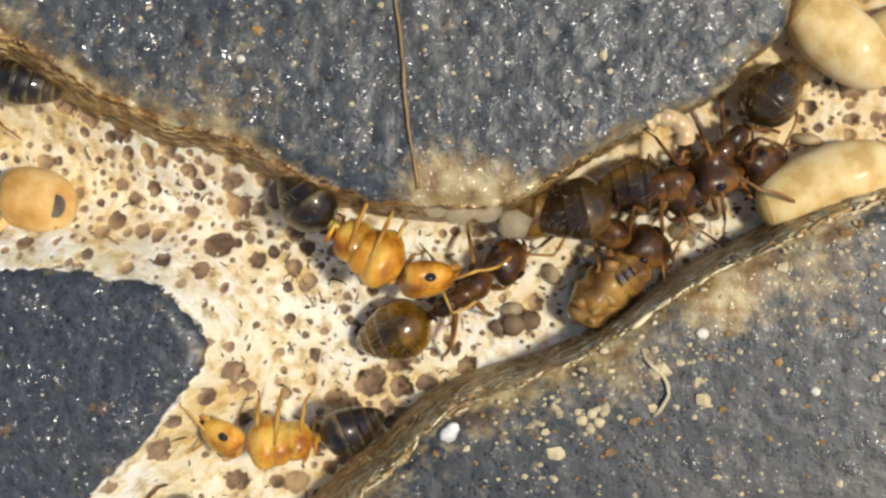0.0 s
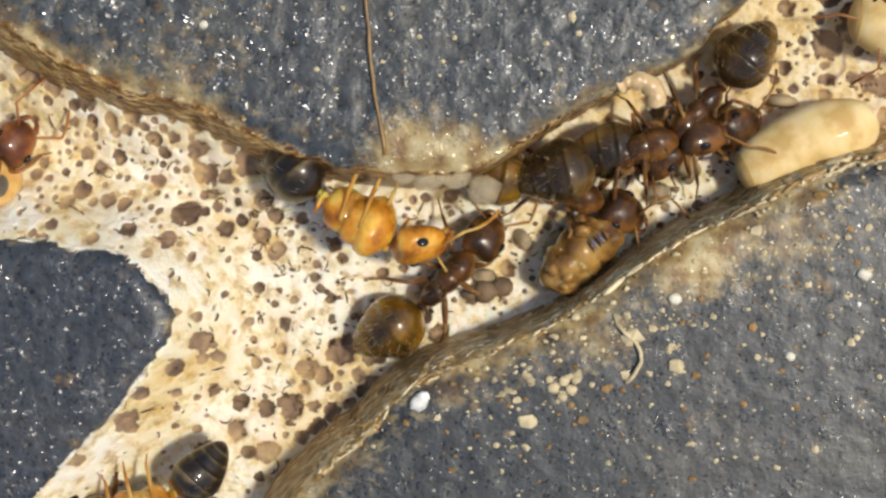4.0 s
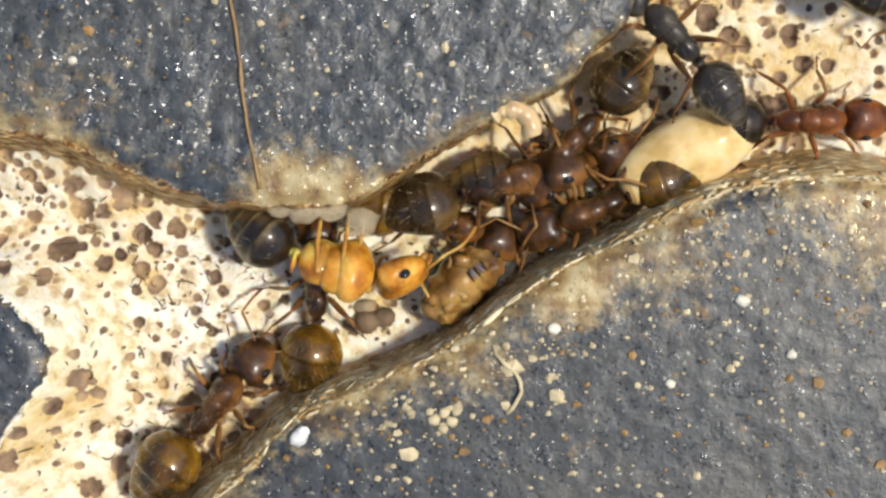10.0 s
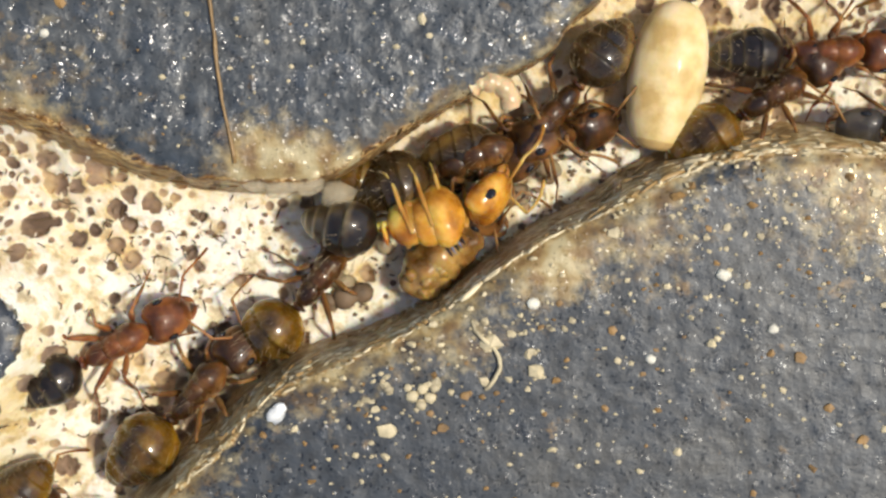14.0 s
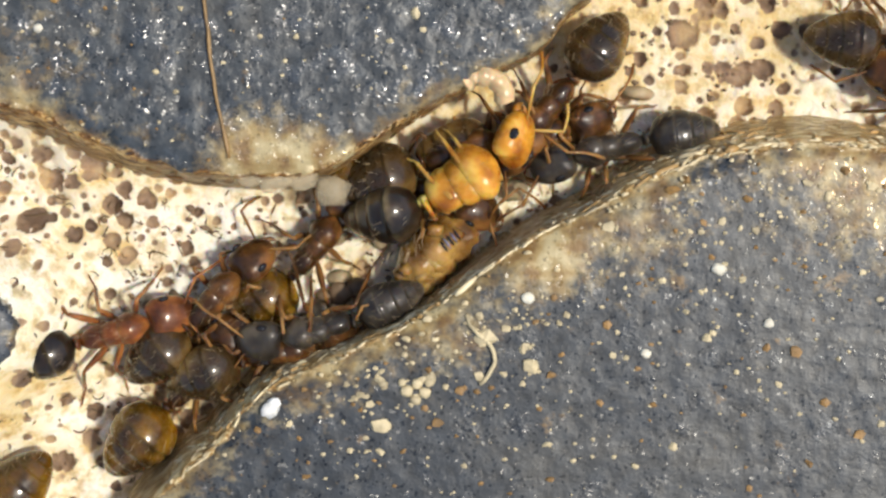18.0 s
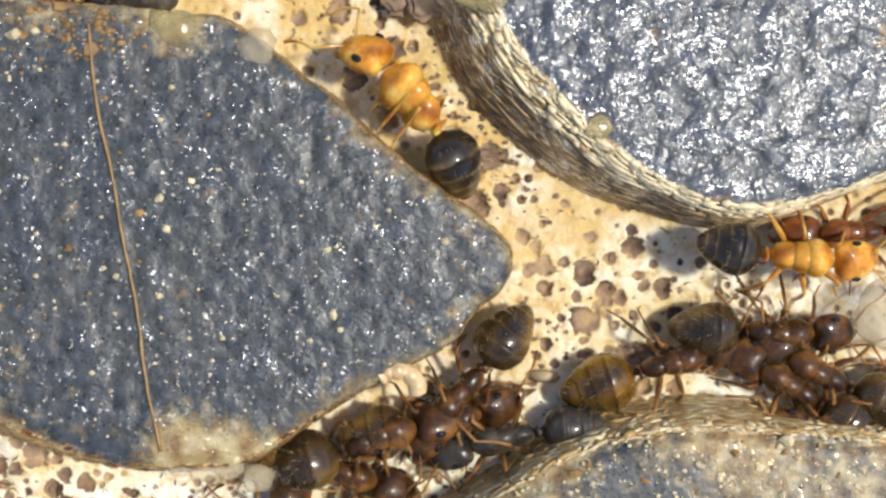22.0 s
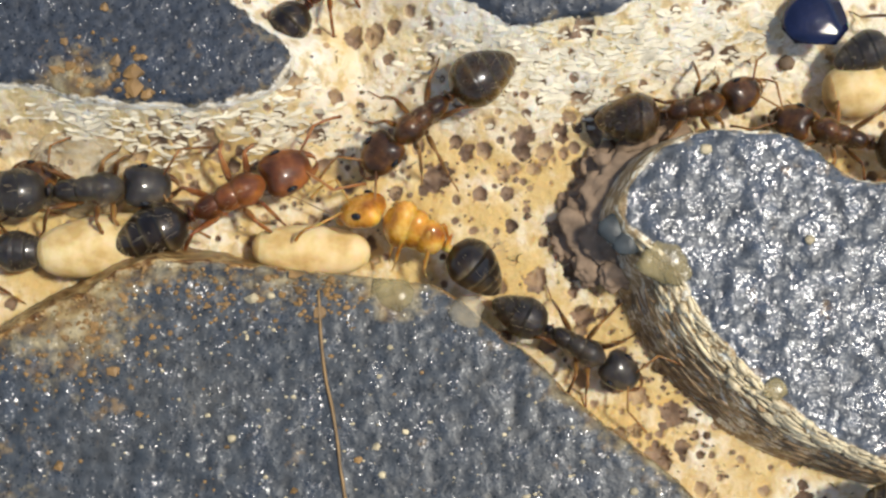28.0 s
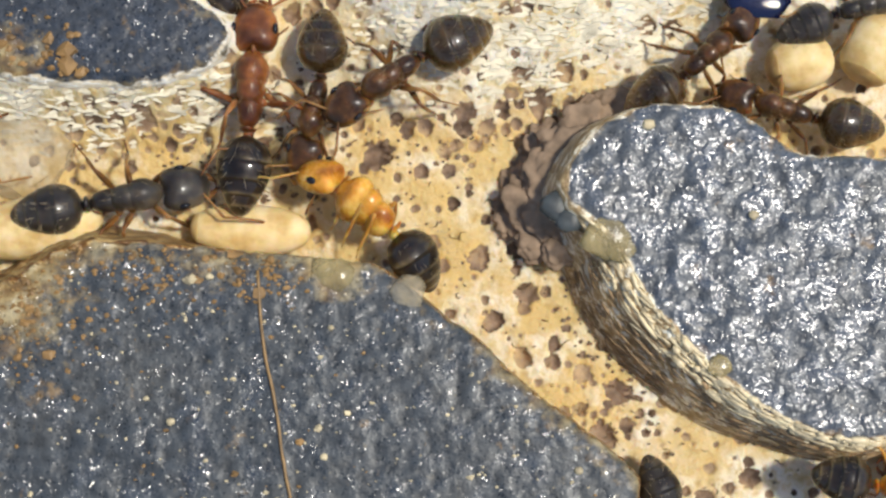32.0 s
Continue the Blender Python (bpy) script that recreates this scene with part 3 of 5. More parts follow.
def turned(bm, profile, wide=1.0, high=1.0, centre=(0, 0, 0), lift=None, sides=22):
    """A body turned about x from (x, radius) pairs in mm; lift gives the axis's height at x."""
    rings = []
    for x, r in profile:
        h = lift(x) if lift else 0
        rings.append([bm.verts.new(Vector((centre[0] + x, centre[1] + r * wide * math.cos(a), centre[2] + h + r * high * math.sin(a))) * MM)
                      for a in (2 * math.pi * s / sides for s in range(sides))])
    for a, b in zip(rings, rings[1:]):
        for s in range(sides):
            bm.faces.new((a[s], b[s], b[(s + 1) % sides], a[(s + 1) % sides]))
    bm.faces.new(rings[0])
    bm.faces.new(rings[-1][::-1])


def egg(n=14, front=1.0, back=1.0):
    """Profile of an egg from x = -1 to 1."""
    return [(math.cos(math.pi * (1 - k / n)), max(0.02, math.sin(math.pi * k / n)) ** (back if k < n / 2 else front)) for k in range(n + 1)]


def lump(bm, at, size, seed, rough=0.25, detail=2):
    """An uneven pebble-like lump."""
    made = bmesh.ops.create_icosphere(bm, subdivisions=detail, radius=1.0)["verts"]
    for v in made:
        d = v.co.normalized()
        k = 1 + rough * noise.noise(d * 1.7 + Vector((seed * 3.1, seed, 0))) + 0.4 * rough * noise.noise(d * 4.5 + Vector((seed, 0, seed)))
        v.co = Vector((at[0] + d.x * k * size[0], at[1] + d.y * k * size[1], at[2] + d.z * k * size[2])) * MM
    return made


# ---- ant and brood materials ----
def cuticle(name, dark, mid, light, glow=0.0, rough=0.3, bands=None, sheen=0.5, reach=0.6, grain=0.35, patch=0.9, trim=0.5, stops=(0.36, 0.50, 0.64)):
    """Smooth insect shell; bands: colour of the back plates' thin hind edges."""
    m, n, l, b = material(name)
    at = coords(n, l)
    broad, fine = (node(n, "ShaderNodeTexNoise", Scale=s, Detail=3) for s in (patch, 7))
    for x in (broad, fine):
        l.new(at, x.inputs["Vector"])
    colour = ramp(n, l, broad.outputs[0], *zip(stops, (dark, mid, light)))
    if bands:
        rim = n.new("ShaderNodeAttribute")
        rim.attribute_name = "rim"
        colour = mixed(n, l, mixed(n, l, 1.0, rim.outputs["Fac"], ramp(n, l, broad.outputs[0], (0.40, (0.04, 0.04, 0.04)), (0.62, (trim,) * 3)), "MULTIPLY"), colour, bands)
    l.new(colour, b.inputs["Base Color"])
    l.new(ramp(n, l, fine.outputs[0], (0.3, (rough,) * 3), (0.7, (rough + 0.15,) * 3)), b.inputs["Roughness"])
    b.inputs["Specular IOR Level"].default_value, b.inputs["Coat IOR"].default_value = 0.2, 1.4
    b.inputs["Coat Weight"].default_value, b.inputs["Coat Roughness"].default_value = sheen, 0.06
    if glow:
        b.inputs["Subsurface Weight"].default_value, b.inputs["Subsurface Scale"].default_value = glow, reach * MM
        b.inputs["Subsurface Radius"].default_value = (1.0, 0.40, 0.08)
    bump(n, l, b, fine.outputs[0], grain, 0.04, bump(n, l, b, broad.outputs[0], 0.35, 0.15))
    return m


ORANGE = cuticle("orange_shell", (0.27, 0.088, 0.008), (0.57, 0.25, 0.027), (0.76, 0.46, 0.10), 0.7, 0.22, sheen=0.7, reach=0.9)
BLACK = cuticle("black_shell", (0.008, 0.005, 0.003), (0.022, 0.014, 0.008), (0.070, 0.045, 0.020), 0.2, bands=(0.34, 0.25, 0.12), sheen=0.8, grain=0.15)
SOOT = cuticle("soot_shell", (0.018, 0.014, 0.011), (0.040, 0.032, 0.024), (0.095, 0.074, 0.050), 0.2, bands=(0.16, 0.13, 0.09), sheen=0.6, trim=0.35)
BROWN = cuticle("brown_shell", (0.022, 0.010, 0.004), (0.068, 0.028, 0.008), (0.20, 0.088, 0.024), 0.5, 0.25, sheen=0.6)
BROWN_BACK = cuticle("brown_banded_shell", (0.020, 0.012, 0.005), (0.060, 0.033, 0.011), (0.18, 0.105, 0.030), 0.4, 0.22, bands=(0.26, 0.17, 0.06), sheen=0.9, grain=0.10, patch=0.5, trim=0.3)
RED = cuticle("red_shell", (0.055, 0.017, 0.006), (0.145, 0.046, 0.012), (0.32, 0.115, 0.032), 0.5, sheen=0.6)
# AMBER's brightest patches put light passing through the gaster into its colour.
AMBER = cuticle("amber_shell", (0.035, 0.017, 0.004), (0.17, 0.085, 0.008), (0.60, 0.34, 0.014), 0.7, 0.18, bands=(0.30, 0.20, 0.06), sheen=1.0, reach=1.0, grain=0.08, patch=0.6, trim=0.3, stops=(0.36, 0.52, 0.72))
LEG_ORANGE = cuticle("orange_leg", (0.30, 0.12, 0.018), (0.46, 0.22, 0.04), (0.58, 0.35, 0.10), 0.4)
LEG_BROWN = cuticle("brown_leg", (0.06, 0.026, 0.009), (0.15, 0.068, 0.020), (0.28, 0.145, 0.048), 0.3)
LEG_RED = cuticle("red_leg", (0.10, 0.034, 0.011), (0.22, 0.080, 0.024), (0.34, 0.15, 0.05), 0.3)
BRISTLE = cuticle("bristle", (0.24, 0.17, 0.09), (0.34, 0.25, 0.14), (0.45, 0.35, 0.21))
EYE = cuticle("eye", (0.008, 0.008, 0.010), (0.014, 0.014, 0.016), (0.03, 0.03, 0.03), rough=0.15)
COCOON = cuticle("cocoon_silk", (0.56, 0.37, 0.14), (0.70, 0.52, 0.24), (0.77, 0.61, 0.34), 0.3, rough=0.5, sheen=0.08)
COCOON_TAN = cuticle("tan_silk", (0.48, 0.25, 0.065), (0.61, 0.36, 0.12), (0.70, 0.47, 0.20), 0.3, rough=0.5, sheen=0.08)
CAP = cuticle("cocoon_end", (0.34, 0.20, 0.07), (0.48, 0.31, 0.12), (0.60, 0.42, 0.18), 0.2, rough=0.5, sheen=0.05)
SPOT = cuticle("cocoon_spot", (0.10, 0.085, 0.06), (0.16, 0.13, 0.09), (0.24, 0.19, 0.13), rough=0.6, sheen=0.0)
BLUE_SKIN = cuticle("violet_streak", (0.06, 0.055, 0.09), (0.13, 0.12, 0.17), (0.30, 0.29, 0.34), rough=0.15, sheen=1.0)
LARVA = cuticle("larva_skin", (0.10, 0.045, 0.010), (0.21, 0.108, 0.028), (0.40, 0.24, 0.075), 0.6, rough=0.18, sheen=0.9)

KINDS = {  # head, thorax, gaster, legs, label, category group
    "orange": (ORANGE, ORANGE, BLACK, LEG_ORANGE, "orange ant with a shiny black gaster", "orange ants"),
    "brown": (BROWN, BROWN, BROWN_BACK, LEG_BROWN, "dark brown ant with a banded shiny gaster", "brown ants"),
    "red": (RED, RED, BLACK, LEG_RED, "brick-red ant with a black banded gaster", "red ants"),
    "amber": (BROWN, BROWN, AMBER, LEG_BROWN, "brown ant with a swollen amber translucent gaster", "amber ants"),
    "black": (SOOT, SOOT, SOOT, LEG_BROWN, "soot-black ant with thin brown legs", "black ants"),
}


# ---- ants ----
LEG_PLAN = [(0.70, (2.25, 1.85)), (0.22, (0.25, 2.75)), (-0.22, (-2.45, 2.25))]
GASTER = {"amber": (2.95, 1.13), "brown": (2.75, 1.05), "orange": (2.45, 0.97), "red": (2.6, 0.88), "black": (2.5, 0.86)}  # length, radius in mm


def leg(root, foot, ground, rng, parent, mat):
    """One jointed leg; its origin is the hip."""
    out = Vector((foot[0] - root[0], foot[1] - root[1], 0))
    side = Vector((-out.y, out.x, 0)) * rng.uniform(-0.10, 0.10)
    hip = out.normalized() * 0.26 + Vector((0, 0, -0.18))
    knee = out * rng.uniform(0.40, 0.48) + side + Vector((0, 0, rng.uniform(0.45, 0.95)))
    ankle = out * rng.uniform(0.74, 0.80) + side * 0.5 + Vector((0, 0, ground - root[2] + rng.uniform(0.16, 0.30)))
    toe = out + Vector((0, 0, ground - root[2] + 0.03))
    bm = bmesh.new()
    tube(bm, [(0, 0, 0), hip * 0.55, hip], [0.16, 0.15, 0.08], 8)
    tube(bm, [hip, hip.lerp(knee, 0.2), hip.lerp(knee, 0.5), hip.lerp(knee, 0.85), knee], [0.06, 0.115, 0.12, 0.085, 0.06], 8)
    ob = part("leg", bm, mat, parent)
    ob.location = Vector(root) * MM
    bm = bmesh.new()
    bow = (knee - ankle).cross(out).normalized().cross(knee - ankle).normalized() * 0.06
    tube(bm, [knee, knee.lerp(ankle, 0.12) + bow * 0.5, knee.lerp(ankle, 0.5) + bow, knee.lerp(ankle, 0.9), ankle], [0.05, 0.07, 0.078, 0.062, 0.045], 7)
    for k in range(5):  # spines down the shank
        p = knee.lerp(ankle, 0.35 + 0.13 * k)
        tube(bm, [p, p + Vector((rng.uniform(-0.08, 0.08), rng.uniform(-0.08, 0.08), -0.13))], [0.014, 0.004], 3, False)
    part("tibia", bm, mat, ob)
    bm = bmesh.new()
    joints = [ankle.lerp(toe, k / 5) + Vector((0, 0, 0.05 * math.sin(math.pi * k / 5))) for k in range(6)]
    line, radii = [], []
    for a, b in zip(joints, joints[1:]):
        line += [a, a.lerp(b, 0.85)]
        radii += [0.026, 0.040]
    tube(bm, line + [toe, toe + out.normalized() * 0.14 + Vector((0, 0, -0.03))], radii + [0.026, 0.008], 6)
    part("tarsus", bm, mat, ob)
    return ob


def feeler(root, side, rng, parent, mat):
    """An elbowed antenna; its origin is the socket."""
    bm = bmesh.new()
    a = Vector((rng.uniform(0.45, 0.75), side * rng.uniform(0.80, 1.10), rng.uniform(0.2, 0.5)))
    b = a + Vector((rng.uniform(0.9, 1.35), side * rng.uniform(-0.2, 0.5), rng.uniform(-0.7, -0.2)))
    tube(bm, [(0, 0, 0), a * 0.15, a * 0.6, a], [0.05, 0.04, 0.05, 0.055], 7)
    n = 22
    line = [a.lerp(b, k / n) + Vector((0, 0, 0.14 * math.sin(math.pi * k / n))) for k in range(n + 1)]
    tube(bm, line, [0.036 + (0.012 if k % 2 else 0.0) + 0.018 * k / n for k in range(n)] + [0.02], 6)
    ob = part("antenna", bm, mat, parent)
    ob.location = Vector(root) * MM
    return ob


def drop_radius(u):
    """Outline of a gaster at share u of its length: blunt in front, drawn out to a point behind."""
    if u < 0.40:
        return max(0.12, math.sqrt(max(0.0, 1 - (1 - u / 0.40) ** 2)) ** 0.85)
    v = (u - 0.40) / 0.60
    return max(0.03, math.sqrt(max(0.0, 1 - v * v)) * (1 - 0.30 * v))


def gaster_part(kind, rng, mat, parent):
    """Five overlapping back plates; the attribute rim marks their thin hind edges."""
    length, radius = GASTER[kind]
    edges, sides = (0.0, 0.34, 0.57, 0.75, 0.89, 1.0), 28
    prof, rim = [], []
    for lo, hi in zip(edges, edges[1:]):
        for k, q in enumerate((0.0, 0.25, 0.5, 0.72, 0.9, 0.999)):
            u = lo + (hi - lo) * q
            prof.append((-length * u, radius * drop_radius(u) * (1 + 0.022 * q)))
            rim.append((0, 0, 0, 0, 0.8, 1.0)[k])
    bm = bmesh.new()
    turned(bm, prof[::-1], 1.0, 0.90, (0, 0, 0), lambda x: 0.10 * math.sin(-x * 1.2), sides)
    for v in bm.verts:
        v.co.z *= 1.0 if v.co.z > 0 else 0.88
    ob = part("gaster", bm, mat, parent)
    ob.data.attributes.new("rim", "FLOAT", "POINT").data.foreach_set("value", np.repeat(np.array(rim[::-1], np.float32), sides))
    return ob


def ant(kind, size, height, seed, label, curl=0.0, tuck=(1.0, 1.0)):
    """An ant about 6.5 mm long at size 1, head towards +x, its origin at the body's middle; height: belly line over the ground; tuck: how far the legs of each side reach out."""
    rng = random.Random(seed)
    head_mat, thorax_mat, gaster_mat, leg_mat, _, group = KINDS[kind]
    top = tagged(new("ant"), label, "ant", group)
    bend, droop = rng.uniform(-0.22, 0.22), rng.uniform(-0.1, 0.05)
    deep, stout, close = (1.40, 1.28, 0.86) if kind == "orange" else (1.15, 1.0, 1.0)
    # thorax in three plates
    for name, profile, at in (
            ("pronotum", [(-0.62, 0.16), (-0.52, 0.40), (-0.34, 0.54), (-0.10, 0.60), (0.12, 0.57), (0.32, 0.46), (0.46, 0.33), (0.56, 0.24), (0.62, 0.12)], (0.72, 0.10)),
            ("mesonotum", [(-0.55, 0.14), (-0.44, 0.34), (-0.24, 0.45), (0.0, 0.48), (0.26, 0.46), (0.42, 0.36), (0.50, 0.16)], (0.10, 0.12)),
            ("propodeum", [(-0.66, 0.10), (-0.60, 0.22), (-0.46, 0.34), (-0.24, 0.41), (0.02, 0.43), (0.26, 0.39), (0.42, 0.28), (0.50, 0.12)], (-0.48, 0.0))):
        bm = bmesh.new()
        turned(bm, [(x, stout * r) for x, r in profile], 0.95, deep, (close * at[0], 0, at[1]), None, 20)
        for v in bm.verts:  # flattened flanks
            v.co.y *= 1 - 0.10 * max(0.0, -v.co.z / (0.5 * MM))
        part(name, bm, thorax_mat, top)
    # waist with its upright scale
    bm = bmesh.new()
    turned(bm, [(-0.30, 0.08), (-0.18, 0.14), (0.0, 0.17), (0.14, 0.13), (0.30, 0.09)], 1.2, 1.0, (-1.22, 0, -0.14), None, 12)
    turned(bm, [(-0.08, 0.05), (-0.05, 0.25), (0.02, 0.28), (0.09, 0.08)], 1.0, 1.6, (-1.22, 0, 0.10), None, 14)
    part("waist", bm, thorax_mat, top)
    gaster = gaster_part(kind, rng, gaster_mat, top)
    length, radius = GASTER[kind]
    gaster.location, gaster.rotation_euler = Vector((-1.38, 0, -0.06 + 0.25 * (radius - 0.9))) * MM, (0, droop * 0.6 - curl, bend)
    # head, broad behind and blunt in front
    bm = bmesh.new()
    turned(bm, [(-0.80, 0.20), (-0.77, 0.46), (-0.66, 0.64), (-0.44, 0.75), (-0.14, 0.78), (0.18, 0.74), (0.46, 0.65), (0.66, 0.53), (0.80, 0.38), (0.86, 0.18)], 0.98, 0.70, (0, 0, 0), None, 24)
    for v in bm.verts:  # a shallow notch at the back of the head
        if v.co.x < -0.4 * MM:
            v.co.x += 0.16 * MM * (1 - min(1.0, abs(v.co.y) / (0.45 * MM)))
    head = part("head", bm, head_mat, top)
    head.location, head.rotation_euler = Vector((2.05, 0, 0.02)) * MM, (0, 0.32 + droop + 0.5 * curl, -bend * 0.8)
    for s in (-1, 1):
        bm = bmesh.new()
        turned(bm, [(x * 0.19, r * 0.16) for x, r in egg(8)], 0.6, 1.0, (0, 0, 0), None, 14)
        eye = part("eye", bm, EYE, head, "small dark oval eye")
        eye.location = Vector((-0.10, s * 0.66, 0.26)) * MM
        bm = bmesh.new()
        tube(bm, [(0, 0, 0), (0.18, s * 0.08, -0.03), (0.36, s * -0.02, -0.05), (0.46, s * -0.14, -0.06), (0.48, s * -0.26, -0.06)], [0.13, 0.13, 0.10, 0.06, 0.015], 8)
        jaw = part("mandible", bm, leg_mat, head)
        jaw.location = Vector((0.66, s * 0.26, -0.12)) * MM
        feeler((0.50, s * 0.22, 0.28), s, rng, head, leg_mat)
    for x, foot in LEG_PLAN:
        for s, fold in zip((-1, 1), tuck):
            spread = (fold * (foot[0] + rng.uniform(-0.5, 0.5)), fold * s * (foot[1] + rng.uniform(-0.6, 0.3)))
            leg((x, s * 0.24, -0.26), spread, -height / size, rng, top, leg_mat)
    # short pale bristles on thorax and gaster
    bm = bmesh.new()
    for _ in range(70):
        a, back = rng.uniform(0.15, math.pi - 0.15), rng.random() < 0.6
        x = rng.uniform(-0.7, 1.0)
        r = 0.52 if x > 0.2 else 0.42
        foot = Vector((x, r * math.cos(a), 0.08 + r * deep * math.sin(a)))
        if back:
            u = rng.uniform(0.12, 0.92)
            r = radius * drop_radius(u)
            foot = Vector((gaster.location.x / MM - length * u, r * math.cos(a) - length * u * math.tan(bend), gaster.location.z / MM + 0.06 + r * 0.88 * math.sin(a)))
        lean = Vector((rng.uniform(-0.3, -0.05), 0.22 * math.cos(a), 0.22 * math.sin(a)))
        tube(bm, [foot - lean * 0.1, foot + lean * 0.6, foot + lean], [0.008, 0.006, 0.003], 3, False)
    part("bristles", bm, BRISTLE, top, "short pale bristles")
    top.scale = (size,) * 3
    return top


